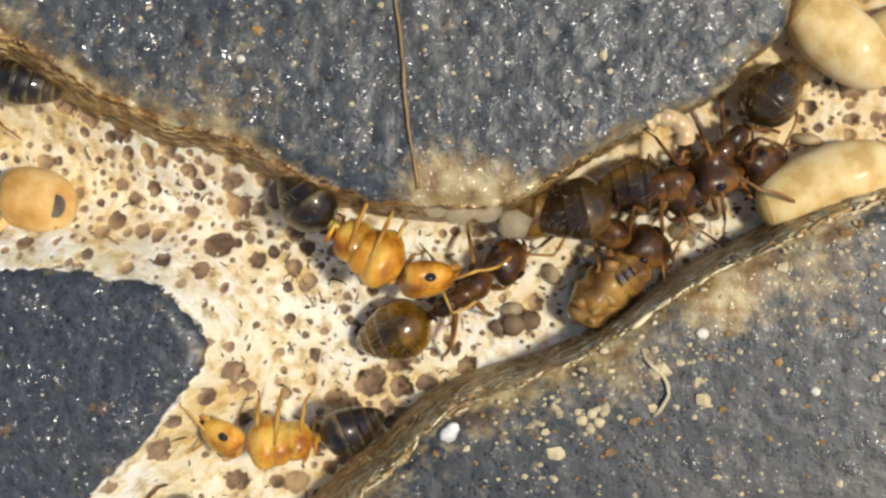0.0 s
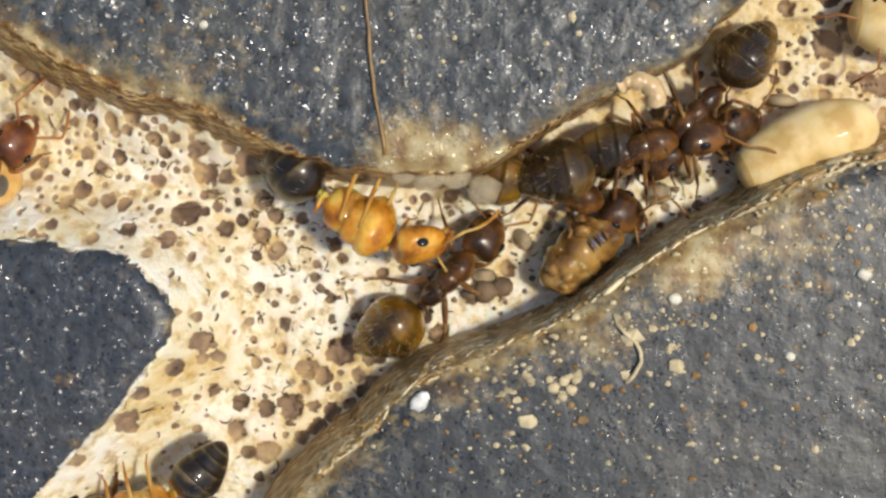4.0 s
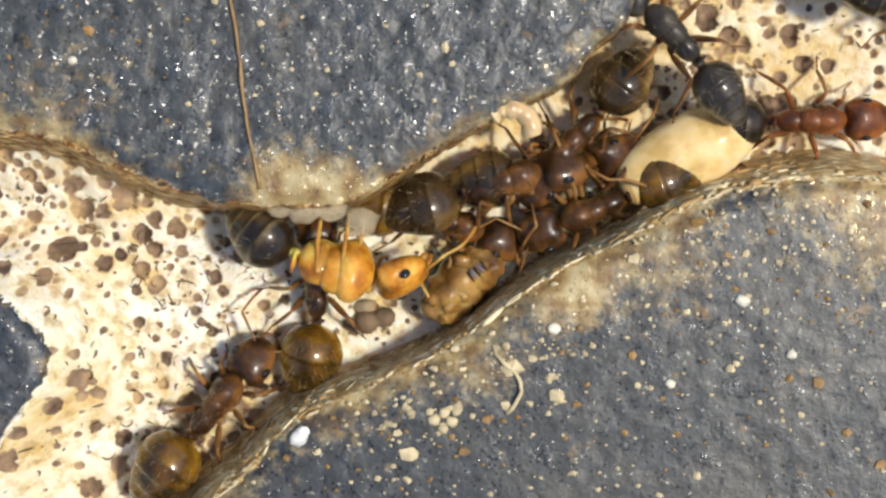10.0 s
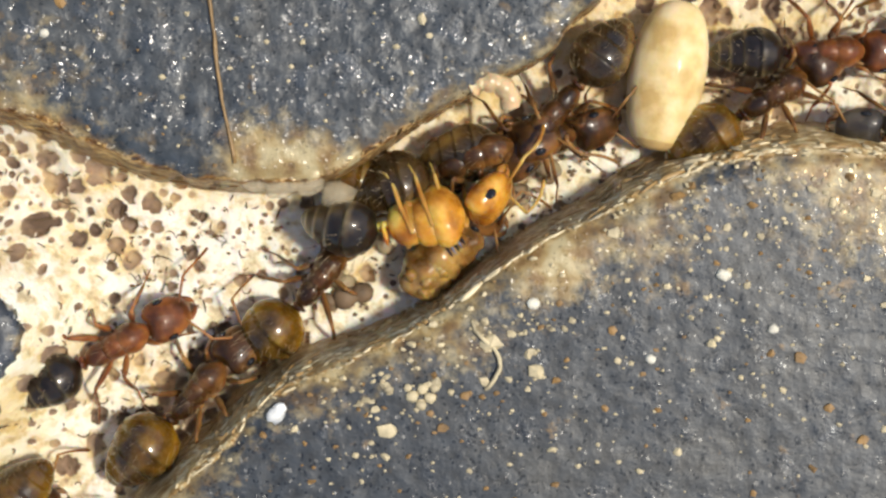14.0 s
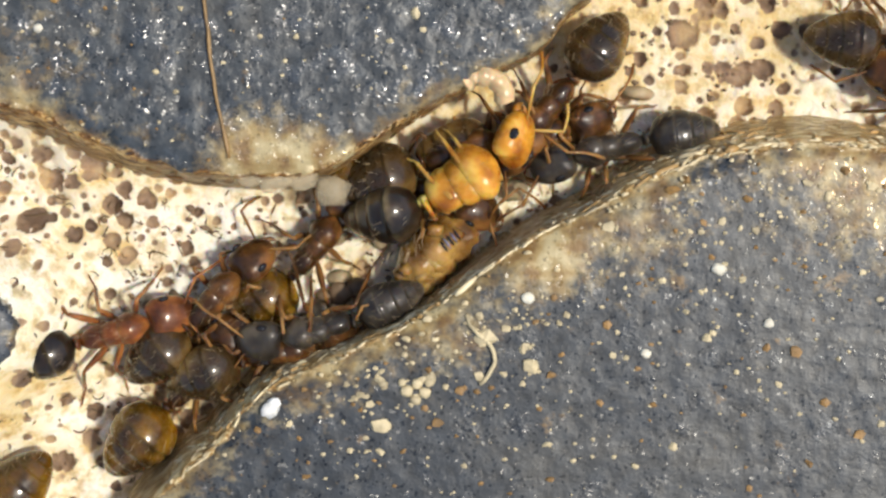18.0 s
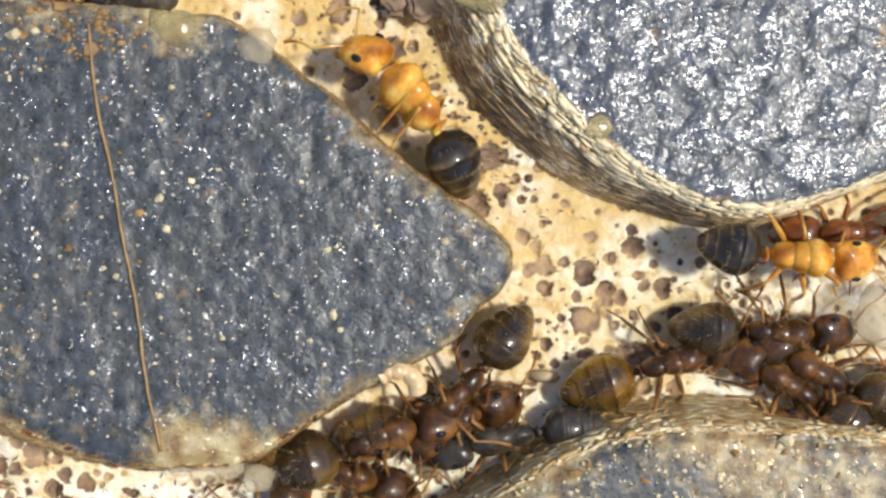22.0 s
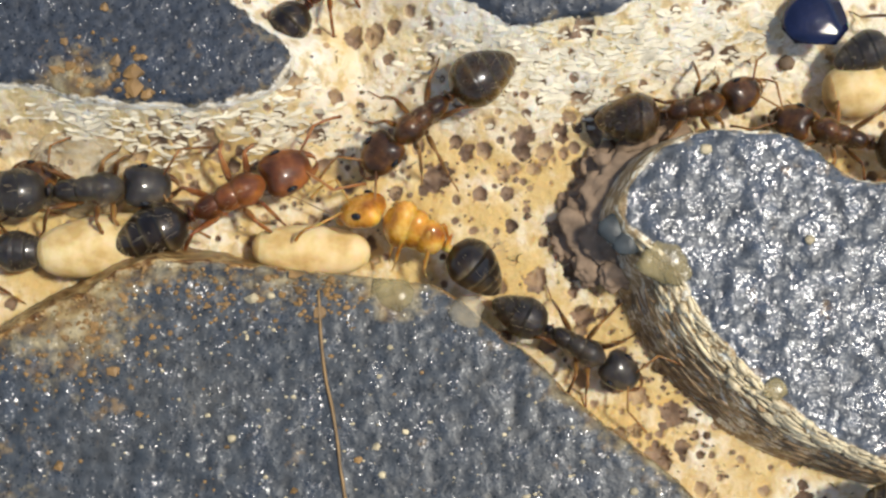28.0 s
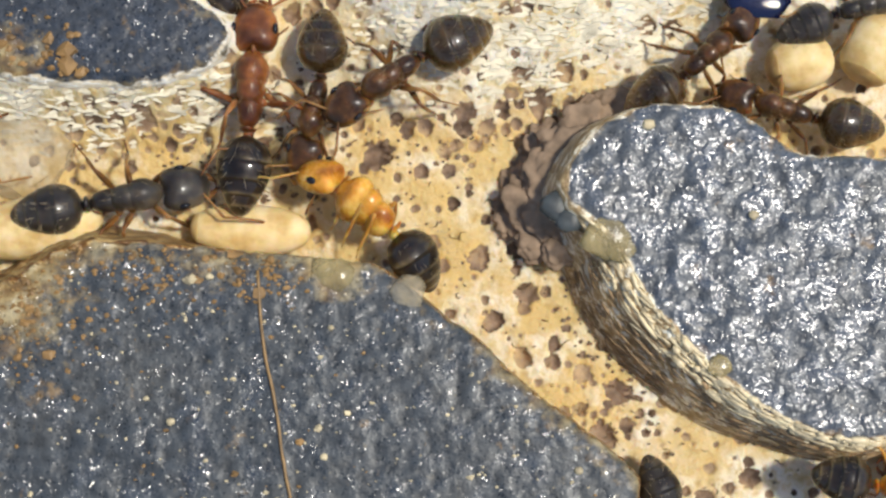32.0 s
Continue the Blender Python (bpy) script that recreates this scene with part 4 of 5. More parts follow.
ANTS = {
    "A1": ("orange", -1, 55, 1.14, [(0, -6.6, -4.7, -26), (1, -6.5, -4.7, -27), (2, -6.5, -4.8, -24), (3, -6.4, -4.7, -27), (3.5, -6.4, -4.7, -27), (5.5, -2.7, -4.7, -3), (6, -2.7, -4.6, -2), (7, -2.2, -4.8, -9), (8, -2.4, -4.9, -9), (9, -1.9, -4.8, -1), (10, -2.4, -5.2, -10), (11, -2.8, -4.9, -4), (12, -1.7, -4.8, -6), (13, -0.6, -4.4, 6), (14, 1.4, -4.5, 17), (14.5, 1.6, -4.7, 17), (16.5, 1.9, -4.5, 9), (17, 1.9, -4.7, 8), (18, 2.8, -3.4, 36), (19, 6.0, -0.8, 33), (20, 9.0, 1.9, 71), (20.5, 9.1, 5.0, 84), (21, 7.3, 5.7, 120), (22, 4.3, 9.8, 133), (23, 0.2, 12.9, 141), (24, -0.7, 14.1, 139), (24.5, -0.6, 14.4, 135), (26.5, -4.0, 15.9, 148), (27, -4.3, 16.1, 151), (28, -3.2, 15.1, 158), (29, -1.6, 14.5, 150), (30, -0.5, 13.5, 138), (31, -1.3, 14.2, 146), (32, -2.8, 15.1, 143)]),
    "A2": ("brown", -2, -35, 1.10, [(0, 3.5, -2.5, 16), (3.5, 3.8, -2.4, 16), (6, 4.2, -2.3, 18), (7.9, 3.1, -2.6, 16), (9, 3.3, -2.6, 15), (11, 3.4, -2.5, 16), (14.5, 3.1, -2.6, 18), (17, 2.9, -2.6, 16), (32, 2.9, -2.6, 16)]),
    "A3": ("brown", -2.2, 20, 1.00, [(0, 6.0, -1.0, -130), (32, 6.0, -1.0, -130)]),
    "A4": ("amber", -2.5, 10, 1.00, [(0, -3.3, -6.4, 38), (1, -3.2, -6.8, 37), (2, -3.1, -7.2, 39), (3, -2.8, -7.1, 44), (3.5, -2.9, -7.1, 47), (5.5, -2.0, -6.3, 50), (6, -2.0, -6.0, 48), (7, -2.1, -5.8, 47), (8, -2.9, -6.1, 67), (9, -2.9, -6.2, 86), (10, -3.1, -6.1, 91), (11, -3.6, -6.2, 99), (12, -3.0, -6.3, 73), (13, -2.7, -6.3, 67), (14, -2.2, -6.7, 54), (14.5, -2.2, -6.7, 54), (16.5, -2.2, -6.0, 57), (17, -2.2, -6.0, 55), (18, -2.2, -5.8, 53), (19, -1.9, -6.5, 50), (20, -1.8, -6.4, 49), (21, -1.9, -6.0, 42), (32, -1.9, -6.0, 42)]),
    "A5": ("amber", -2.5, -10, 1.04, [(0, -24.3, -21.4, 46), (5.5, -18.7, -19.4, 40), (6, -15.8, -17.5, 36), (6.5, -9.9, -12.2, 42), (7, -6.7, -10.4, 41), (8, -7.4, -10.5, 56), (9, -6.9, -10.1, 53), (10, -6.7, -10.4, 51), (11, -6.7, -10.4, 49), (12, -6.7, -10.7, 50), (13, -6.7, -10.5, 49), (14, -6.5, -10.7, 47), (16.5, -6.6, -10.6, 48), (17, -6.7, -10.5, 45), (18, -6.5, -10.4, 49), (19, -6.3, -10.8, 46), (20, -5.5, -10.4, 40), (21, -6.3, -10.9, 44), (32, -6.3, -10.9, 44)]),
    "A6": ("brown", -2.4, 15, 1.00, [(0, -15.4, -14.7, 174), (1, -14.6, -14.8, 177), (2, -14.3, -14.7, 174), (3, -14.1, -15.2, 171), (3.5, -14.2, -15.4, 169), (5.5, -15.8, -17.3, 159), (7, -17.2, -20.3, 145), (10, -19.0, -23.2, 145), (32, -19.0, -23.2, 145)]),
    "A7": ("orange", -1.3, -55, 1.00, [(0, -9.5, -11.6, 179), (1, -9.2, -11.9, 179), (2, -9.1, -11.8, 177), (3, -10.6, -14.0, 205), (3.5, -12.0, -14.6, 201), (5.5, -16.0, -17.7, 216), (8, -16.8, -20.2, 219), (32, -16.8, -20.2, 219)]),
    "A8": ("red", -2, 20, 1.00, [(0, -21.4, 1.4, 169), (1, -21.4, 1.1, 171), (2, -21.3, 1.0, 173), (2.5, -20.9, -1.5, 93), (3, -20.5, -4.0, 14), (3.5, -20.1, -4.0, 16), (4.5, -18.7, -3.4, 90), (5.5, -17.3, -2.8, 164), (6, -17.2, -2.5, 163), (7, -16.8, -2.6, 167), (8, -18.2, -2.8, 168), (10, -20.0, -2.4, 167), (32, -20.0, -2.4, 167)]),
    "A9": ("red", -2.2, 0, 1.00, [(0, 20.0, 12.0, 200), (3, 16.0, 4.5, 200), (4.25, 13.1, 4.0, 242), (5.5, 10.2, 3.5, 283), (6, 9.8, 3.5, 285), (7, 9.8, 1.5, 301), (8, 9.2, 2.3, 310), (9, 11.1, 0.9, 326), (10, 14.1, -0.3, 361), (11, 16.2, -0.5, 379), (12, 15.4, -0.2, 386), (13, 15.7, -0.0, 387), (14, 15.3, 1.1, 360), (14.5, 16.1, 1.7, 360), (16.5, 22.0, 3.0, 360), (18, 30.0, 2.0, 360), (32, 30.0, 2.0, 360)]),
    "A10": ("black", -0.9, 10, 1.00, [(0, 28.0, 3.0, 180), (3, 19.0, 2.0, 180), (4.25, 16.3, 2.3, 111), (5.5, 13.7, 2.6, 42), (6, 13.3, 2.8, 32), (7, 13.5, 2.4, 102), (7.25, 13.5, 2.3, 184), (7.5, 13.4, 2.2, 267), (8, 13.0, 1.1, 264), (8.5, 12.9, 2.4, 209), (9, 12.7, 2.8, 164), (9.5, 11.2, 3.1, 161), (10, 9.2, 2.6, 135), (11, 9.4, 1.8, 126), (12, 9.5, 1.7, 104), (13, 9.5, 5.2, 98), (14, 9.0, 9.0, 110), (17, 6.0, 12.5, 120), (18.5, -1.0, 16.0, 170), (20.5, -14.0, 17.5, 175), (22, -30.0, 18.0, 180), (32, -30.0, 18.0, 180)]),
    "A11": ("amber", -2.2, 0, 1.00, [(0, 28.0, 2.0, 180), (3, 18.5, 2.0, 180), (5.5, 15.5, 1.0, 191), (6, 13.7, -0.4, 189), (7, 12.5, -0.9, 175), (8, 9.2, -2.5, 199), (9, 8.5, -3.0, 207), (10, 6.7, -3.4, 202), (11, 3.3, -5.2, 204), (11.5, 7.1, -2.8, 196), (12, 7.8, -2.4, 191), (12.35, 8.8, -2.0, 121), (12.7, 9.8, -1.2, 65), (13, 10.9, -0.9, 38), (13.5, 12.6, -0.6, 34), (14, 13.5, -0.4, 33), (14.5, 14.8, 0.6, 26), (16.5, 22.0, 2.0, 0), (18, 31.0, 0.0, 0), (32, 31.0, 0.0, 0)]),
    "A12": ("black", -2.4, 15, 1.00, [(0, 30.0, 2.0, 180), (12, 24.0, 2.0, 180), (14.5, 15.9, -3.9, 190), (16.5, 9.3, -1.5, 190), (17, 8.9, -1.7, 189), (18, 8.1, -2.4, 194), (19, 8.4, -2.5, 194), (20, 8.0, -2.3, 192), (21, 7.0, -2.8, 193), (22, 7.6, -2.7, 191), (32, 7.6, -2.7, 191)]),
    "A13": ("black", -1.7, -20, 1.00, [(0, 32.0, 1.0, 180), (12, 26.0, 1.0, 180), (14.5, 15.7, -1.8, 194), (16.5, 3.7, -5.2, 202), (17, 1.0, -6.9, 199), (17.5, -0.4, -7.1, 202), (18, -2.0, -8.5, 193), (19, -6.3, -9.8, 211), (20, -6.3, -8.6, 201), (21, -6.7, -8.4, 197), (32, -6.7, -8.4, 197)]),
    "A22": ("red", -2.2, 0, 1.00, [(0, -29.9, -15.3, 16), (10, -20.2, -14.5, 17), (11.5, -16.2, -16.2, 31), (12, -14.8, -14.9, 37), (13, -11.7, -11.3, 36), (13.5, -10.3, -9.8, 32), (14, -9.3, -9.0, 28), (14.5, -9.3, -9.0, 26), (16.5, -9.1, -8.6, 20), (17, -9.0, -8.6, 20), (18, -9.2, -8.7, 16), (19, -9.5, -9.5, 7), (20, -10.3, -9.6, 9), (32, -10.3, -9.6, 9)]),
    "A23": ("brown", -2, 30, 1.00, [(0, -27.2, -21.9, 35), (14, -14.9, -17.7, 34), (14.5, -12.8, -16.3, 41), (16.5, -3.3, -8.6, 20), (17, -3.0, -8.8, 21), (18, -3.5, -9.3, 14), (19, -5.0, -10.3, 19), (20, -4.1, -9.7, 17), (32, -4.1, -9.7, 17)]),
    "A24": ("brown", -2.3, -30, 1.00, [(0, -25.8, -17.8, 28), (14, -14.0, -15.5, 24), (14.5, -13.2, -15.1, 24), (16.5, -5.5, -6.9, 47), (17, -5.7, -7.4, 47), (18, -5.7, -7.7, 47), (19, -5.6, -8.4, 47), (20, -4.9, -8.1, 46), (32, -4.9, -8.1, 46)]),
    "C1": ("amber", -2.3, 0, 1.00, [(0, -24.0, -24.0, 215), (12, -19.0, -20.0, 215), (13, -14.9, -16.1, 215), (18, -14.7, -15.9, 215), (19, -13.2, -15.2, 212), (20, -13.0, -15.0, 212), (32, -13.0, -15.0, 212)]),
    "C2": ("brown", -2.1, 0, 1.00, [(0, 32.0, 6.0, 180), (13.5, 26.0, 4.5, 180), (14.5, 17.5, 2.8, 176), (15.5, 13.0, 2.6, 140), (16.5, 11.9, 3.0, 99), (17, 10.9, 4.8, 104), (17.6, 9.4, 6.4, 128), (18.6, 4.0, 11.2, 135), (19.6, -3.0, 16.4, 165), (21, -14.0, 17.5, 178), (22.5, -30.0, 18.0, 180), (32, -30.0, 18.0, 180)]),
    "A16": ("amber", -2.4, 10, 1.00, [(0, 28.0, 2.0, 10), (18.6, 24.0, 1.5, 10), (19.4, 19.0, 0.8, 10), (20, 13.0, -1.0, 11), (21, 14.7, -0.0, 22), (22, 13.8, -0.0, 15), (32, 13.8, -0.0, 15)]),
    "A17": ("orange", -0.8, 10, 1.00, [(0, 18.3, 3.9, -5), (32, 18.3, 3.9, -5)]),
    "A18": ("brown", -2.3, 0, 1.00, [(0, 23.3, -0.5, 148), (15, 22.3, -0.7, 148), (19.6, 18.3, -1.0, 148), (32, 18.3, -1.0, 148)]),
    "A19": ("brown", -2.2, 20, 1.00, [(0, 22.8, 1.6, -3), (15, 21.8, 1.4, -3), (19.6, 17.8, 1.1, -3), (32, 17.8, 1.1, -3)]),
    "A20": ("red", -2.2, 0, 1.00, [(0, 25.7, 5.2, -178), (15, 24.7, 5.0, -178), (19.6, 20.7, 4.7, -178), (32, 20.7, 4.7, -178)]),
    "A25": ("red", -2.2, 15, 1.00, [(0, 29.4, -0.9, 166), (15, 28.4, -1.1, 166), (19.6, 24.4, -1.4, 166), (32, 24.4, -1.4, 166)]),
    "X": ("black", -1.5, 0, 1.20, [(0, -31.6, 5.0, 170), (22, -8.6, 14.5, 169), (23, -9.6, 17.4, 166), (24, -9.6, 17.5, 169), (24.5, -10.4, 17.9, 169), (25.5, -12.7, 17.2, 89), (26.5, -15.0, 16.4, 9), (27, -15.3, 16.7, 6), (28, -16.8, 17.0, 3), (29, -15.2, 17.4, -3), (29.25, -13.4, 17.2, 81), (29.5, -11.6, 16.9, 166), (30, -11.2, 16.4, 193), (30.25, -12.1, 16.2, 272), (30.5, -13.0, 16.1, 350), (31, -12.3, 16.4, 354), (32, -12.6, 15.8, 369)]),
    "Y": ("red", -1.6, 0, 1.28, [(0, -31.7, 1.0, 170), (21, -11.2, 13.4, 168), (22, -9.4, 13.8, 164), (23, -9.2, 15.5, 156), (24, -8.9, 15.9, 149), (24.5, -9.9, 16.6, 146), (26.5, -10.9, 16.5, 83), (27, -11.3, 16.9, 99), (28, -11.0, 16.6, 25), (29, -9.9, 16.6, 9), (29.5, -8.8, 16.7, 27), (30, -7.8, 18.6, 76), (31, -7.6, 19.5, 90), (32, -7.5, 20.1, 86)]),
    "W": ("brown", -0.9, 0, 1.10, [(0, -4.7, 18.4, -145), (24.5, -1.3, 21.5, -157), (26.5, -3.3, 20.2, -155), (27, -3.5, 20.5, -157), (28, -2.9, 19.8, -139), (29, -2.8, 19.7, -127), (30, -2.0, 19.7, -122), (31, -1.8, 20.4, -146), (32, -1.7, 20.6, -147)]),
    "V": ("brown", -1.9, 15, 1.00, [(0, -8.0, 13.8, 1), (24, 6.3, 20.1, 4), (24.5, 6.7, 20.8, 5), (26.5, 5.3, 20.0, 20), (27, 5.5, 19.9, 18), (28, 8.2, 20.4, 15), (29, 9.0, 20.2, 4), (30, 10.6, 20.7, 11), (31, 11.0, 20.8, 29), (32, 11.1, 21.5, 42)]),
    "V2": ("brown", -2, 0, 1.00, [(0, 14.3, 19.2, 163), (32, 14.3, 19.2, 163)]),
    "U": ("black", -2.2, 0, 1.00, [(0, -15.5, 12.7, -32), (24.5, -6.8, 21.9, -46), (26.5, -6.3, 20.2, -48), (27, -5.9, 19.7, -49), (27.5, -1.4, 14.0, -40), (28, 3.3, 10.6, -31), (28.5, 5.2, 8.3, -45), (29, 6.4, 7.6, -44), (29.5, 7.9, 5.8, -60), (30, 8.5, 4.3, -73), (31, 9.6, 3.4, -73), (32, 9.5, 1.6, -75)]),
    "W3": ("brown", -1.6, 0, 1.00, [(0, -5.0, 32.0, -90), (28, -5.0, 30.0, -90), (29, -7.0, 27.0, -100), (30, -5.9, 19.5, -22), (31, -5.0, 19.0, -57), (32, -4.9, 19.5, -102)]),
    "Z1": ("brown", -2.2, 0, 1.00, [(0, -21.1, 17.2, 11), (32, -21.1, 17.2, 11)]),
    "Z2": ("black", -2.4, 0, 1.00, [(0, -22.2, 14.3, -169), (32, -22.2, 14.3, -169)]),
    "Z3": ("red", -2, 0, 1.00, [(0, -7.0, 25.9, 51), (32, -7.0, 25.9, 51)]),
    "Z4": ("black", -2, 0, 1.00, [(0, 17.7, 23.5, 14), (32, 17.7, 23.5, 14)]),
    "Z5": ("brown", -2, 0, 1.00, [(0, 25.1, -2.2, 175), (15, 24.1, -2.4, 175), (19.6, 20.1, -2.7, 175), (32, 20.1, -2.7, 175)]),
    "B1": ("brown", -2.5, 25, 1.00, [(0, 5.4, -1.9, 11), (32, 5.4, -1.9, 11)]),
    "B2": ("amber", -2.7, -20, 1.00, [(0, 1.5, -3.9, -18), (32, 1.5, -3.9, -18)]),
    "B5": ("brown", -2.3, -15, 1.00, [(0, 30.0, 1.0, 160), (18.5, 27.0, 0.5, 160), (20, 19.6, -0.4, 152), (21, 19.4, -0.5, 151), (32, 19.4, -0.5, 151)]),
}
COCOONS = [
    (2.9, 2.4, -2.4, [(0, -18.6, -3.4, -15), (3, -17.9, -3.5, -15), (3.5, -18.3, -3.6, -20), (5.5, -21.9, -3.6, -30), (32, -21.9, -3.6, -30)]),
    (3.4, 2.0, -2.5, [(0, -20.6, -4.9, 60)]),
    (5.2, 2.7, -2.4, [(0, 9.7, -2.1, 22), (3, 10.0, -2.1, 22), (6, 9.6, -2.1, 33), (7, 9.6, -2.1, 33), (8, 9.7, -1.0, 30), (9, 9.5, -1.5, 28), (10, 9.9, -1.5, 28), (11, 8.7, -2.1, 40), (12, 9.2, -1.1, 55), (13, 9.7, 1.0, 75), (13.5, 9.4, 0.2, 80), (14, 9.9, 0.3, 80), (14.5, 10.2, 2.1, 75), (16.5, 10.0, 9.0, 120), (17.7, 5.0, 12.8, 130), (18.8, -2.0, 16.0, 170), (20.5, -14.0, 17.0, 180), (22, -28.0, 18.0, 180), (32, -28.0, 18.0, 180)]),
    (4.4, 2.6, -1.9, [(0, 10.1, 3.0, -35), (1, 9.4, 2.0, -40), (2, 10.2, 1.4, -25), (3, 11.0, 0.9, -15), (3.5, 12.0, 1.5, -10), (5.5, 20.0, 3.0, 0), (8, 30.0, 3.0, 0), (32, 30.0, 3.0, 0)]),
    (3.4, 2.2, -2.4, [(0, 12.3, 3.3, 20), (1, 10.5, 1.1, 15), (2, 11.8, 1.1, 15), (3, 13.1, 1.2, 15), (5.5, 22.0, 1.0, 20), (8, 31.0, 1.0, 20), (32, 31.0, 1.0, 20)]),
    (5.4, 2.6, -2.5, [(0, -16.3, 14.8, 8)]),
    (4.9, 2.1, -2.5, [(0, -7.6, 14.6, -3)]),
    (2.8, 2.3, -2.4, [(0, 15.1, 21.3, 10)]),
    (3.0, 2.7, -2.2, [(0, 18.2, 21.8, 60)]),
]

BUILT = {}
for number, (key, (kind, z, roll, size, rows)) in enumerate(ANTS.items()):
    BUILT[key] = ant(kind, size, max(0.9, min(1.6, z - FLOOR - 0.05)), 40 + number, KINDS[kind][4], {"A1": 0.55, "A7": 0.4, "A4": 0.3}.get(key, 0.0), {"A1": (0.65, 0.34), "A7": (0.34, 0.65), "A2": (0.5, 0.9)}.get(key, (0.92, 0.92)))


# ---- brood ----
def cocoon(length, width, seed, spot):
    top = tagged(new("cocoon"), "tan silk cocoon with a dark grey spot" if spot else "smooth cream silk cocoon lying on the nest floor", "cocoon", "cocoons")
    bm = bmesh.new()
    turned(bm, [(x * length / 2, r * width / 2) for x, r in egg(18, 0.76, 0.68)], 1.0, 0.9, (0, 0, 0), lambda x: 0.03 * x * x, 28)
    for v in bm.verts:
        v.co *= 1 + 0.025 * noise.noise(v.co * 700 + Vector((seed, 0, 0)))
    part("silk_case", bm, COCOON_TAN if spot else COCOON, top)
    bm = bmesh.new()
    turned(bm, [(-length / 2 + 0.35 * k / 6 - 0.02, 0.50 * width * math.sin(math.acos(max(-1, 1 - (0.02 + 0.35 * k / 6) / (length / 2)))) ** 0.72) for k in range(7)], 1.0, 0.9, (0, 0, 0), lambda x: 0.03 * x * x, 20)
    part("end_cap", bm, CAP, top, "browned end of the silk case")
    if spot:
        bm = bmesh.new()
        turned(bm, [(x * 0.06, r * 0.42) for x, r in egg(8)], 1.0, 1.0, (0, 0, 0), None, 16)
        dot = part("dark_spot", bm, SPOT, top, "dark grey spot on the cocoon's end")
        dot.matrix_basis = pose((length / 2 - 0.55) * MM, 0.1 * MM, width * 0.385 * MM, 0, 62, 0) @ Matrix.Rotation(0, 4, "X")
    return top


BROOD = []
for number, (length, width, z, rows) in enumerate(COCOONS):
    c = cocoon(length, width, number, number in (0, 1))
    t, x, y, a = rows[0]
    c.matrix_basis = pose(x * MM, y * MM, (FLOOR + width * 0.45) * MM, 0, 0, a)
    BROOD.append((c, width, rows))


def larva():
    """A curled amber larva in segments."""
    top = tagged(new("larva"), "glossy amber larva with folded segments beside the wall", "larva")
    bm = bmesh.new()
    line = [(1.15, -7.35), (1.35, -6.8), (1.75, -6.2), (2.3, -5.7), (2.95, -5.3), (3.35, -4.9)]
    pts = []
    for (ax, ay), (bx, by) in zip(line, line[1:]):
        pts += [(ax + (bx - ax) * k / 4, ay + (by - ay) * k / 4, -2.5) for k in range(4)]
    tube(bm, pts, [(0.2 + 0.78 * math.sin(math.pi * min(1, (k + 1.6) / (len(pts) + 1))) ** 0.5) * (1 if k % 4 else 0.88) for k in range(len(pts))], 20)
    for v in bm.verts:
        v.co += v.co.normalized() * 0.16 * MM * noise.noise(v.co * 2600) + Vector((0, 0, 0.2 * MM * noise.noise(v.co * 1500)))
    part("body", bm, LARVA, top)
    rng = random.Random(8)
    for k in range(14):
        x, y, _ = pts[2 + (k * 8) // 7]
        bm = bmesh.new()
        r = rng.uniform(0.18, 0.42)
        lump(bm, (x + rng.gauss(0, 0.4), y + rng.gauss(0, 0.4), -1.85), (r, r * 0.8, 0.3), k + 3, 0.5)
        part("fold", bm, LARVA, top)
    for k in range(5):
        bm = bmesh.new()
        x, y = 2.42 + 0.11 * k, -5.88 + 0.10 * k
        tube(bm, [(x, y, -1.52), (x - 0.08, y + 0.13, -1.43), (x - 0.17, y + 0.26, -1.42), (x - 0.26, y + 0.36, -1.50)], [0.02, 0.045, 0.045, 0.015], 8)
        part("gut_streak", bm, BLUE_SKIN if k % 2 else EYE, top, "shiny violet-black streak under the skin")


larva()


# ---- dirt, grains and droplets ----
def plain(name, colour, rough=0.6, clear=0.0, glow=0.0, veil=1.0):
    m, n, l, b = material(name)
    at = coords(n, l)
    broad, fine = (node(n, "ShaderNodeTexNoise", Scale=s, Detail=4) for s in (1.2, 8))
    for x in (broad, fine):
        l.new(at, x.inputs["Vector"])
    l.new(ramp(n, l, broad.outputs[0], (0.3, tuple(0.55 * c for c in colour)), (0.55, colour), (0.75, tuple(min(0.9, 1.3 * c) for c in colour))), b.inputs["Base Color"])
    b.inputs["Roughness"].default_value, b.inputs["Transmission Weight"].default_value = rough, clear
    if glow:
        b.inputs["Subsurface Weight"].default_value, b.inputs["Subsurface Scale"].default_value = glow, 0.4 * MM
    b.inputs["Alpha"].default_value = veil
    bump(n, l, b, fine.outputs[0], 0.5, 0.03)
    return m


SAND = plain("yellow_sand", (0.54, 0.44, 0.26))
PALE = plain("pale_grain", (0.72, 0.66, 0.52))
RUST = plain("orange_crumb", (0.26, 0.145, 0.045))
SOIL = plain("brown_soil", (0.19, 0.125, 0.072), 0.7)
CLOD = plain("tan_soil", (0.27, 0.185, 0.115), 0.8)
CREAM = plain("cream_flesh", (0.60, 0.42, 0.22), 0.3, 0.0, 0.3)
RESIN = plain("pale_resin", (0.60, 0.49, 0.31), 0.5, 0.0, 0.0, 0.34)
AMBER_DROP = plain("amber_resin", (0.42, 0.33, 0.15), 0.15, 0.0, 0.0, 0.5)
TEAL = plain("teal_resin", (0.075, 0.085, 0.085), 0.45, 0.0, 0.0, 0.8)
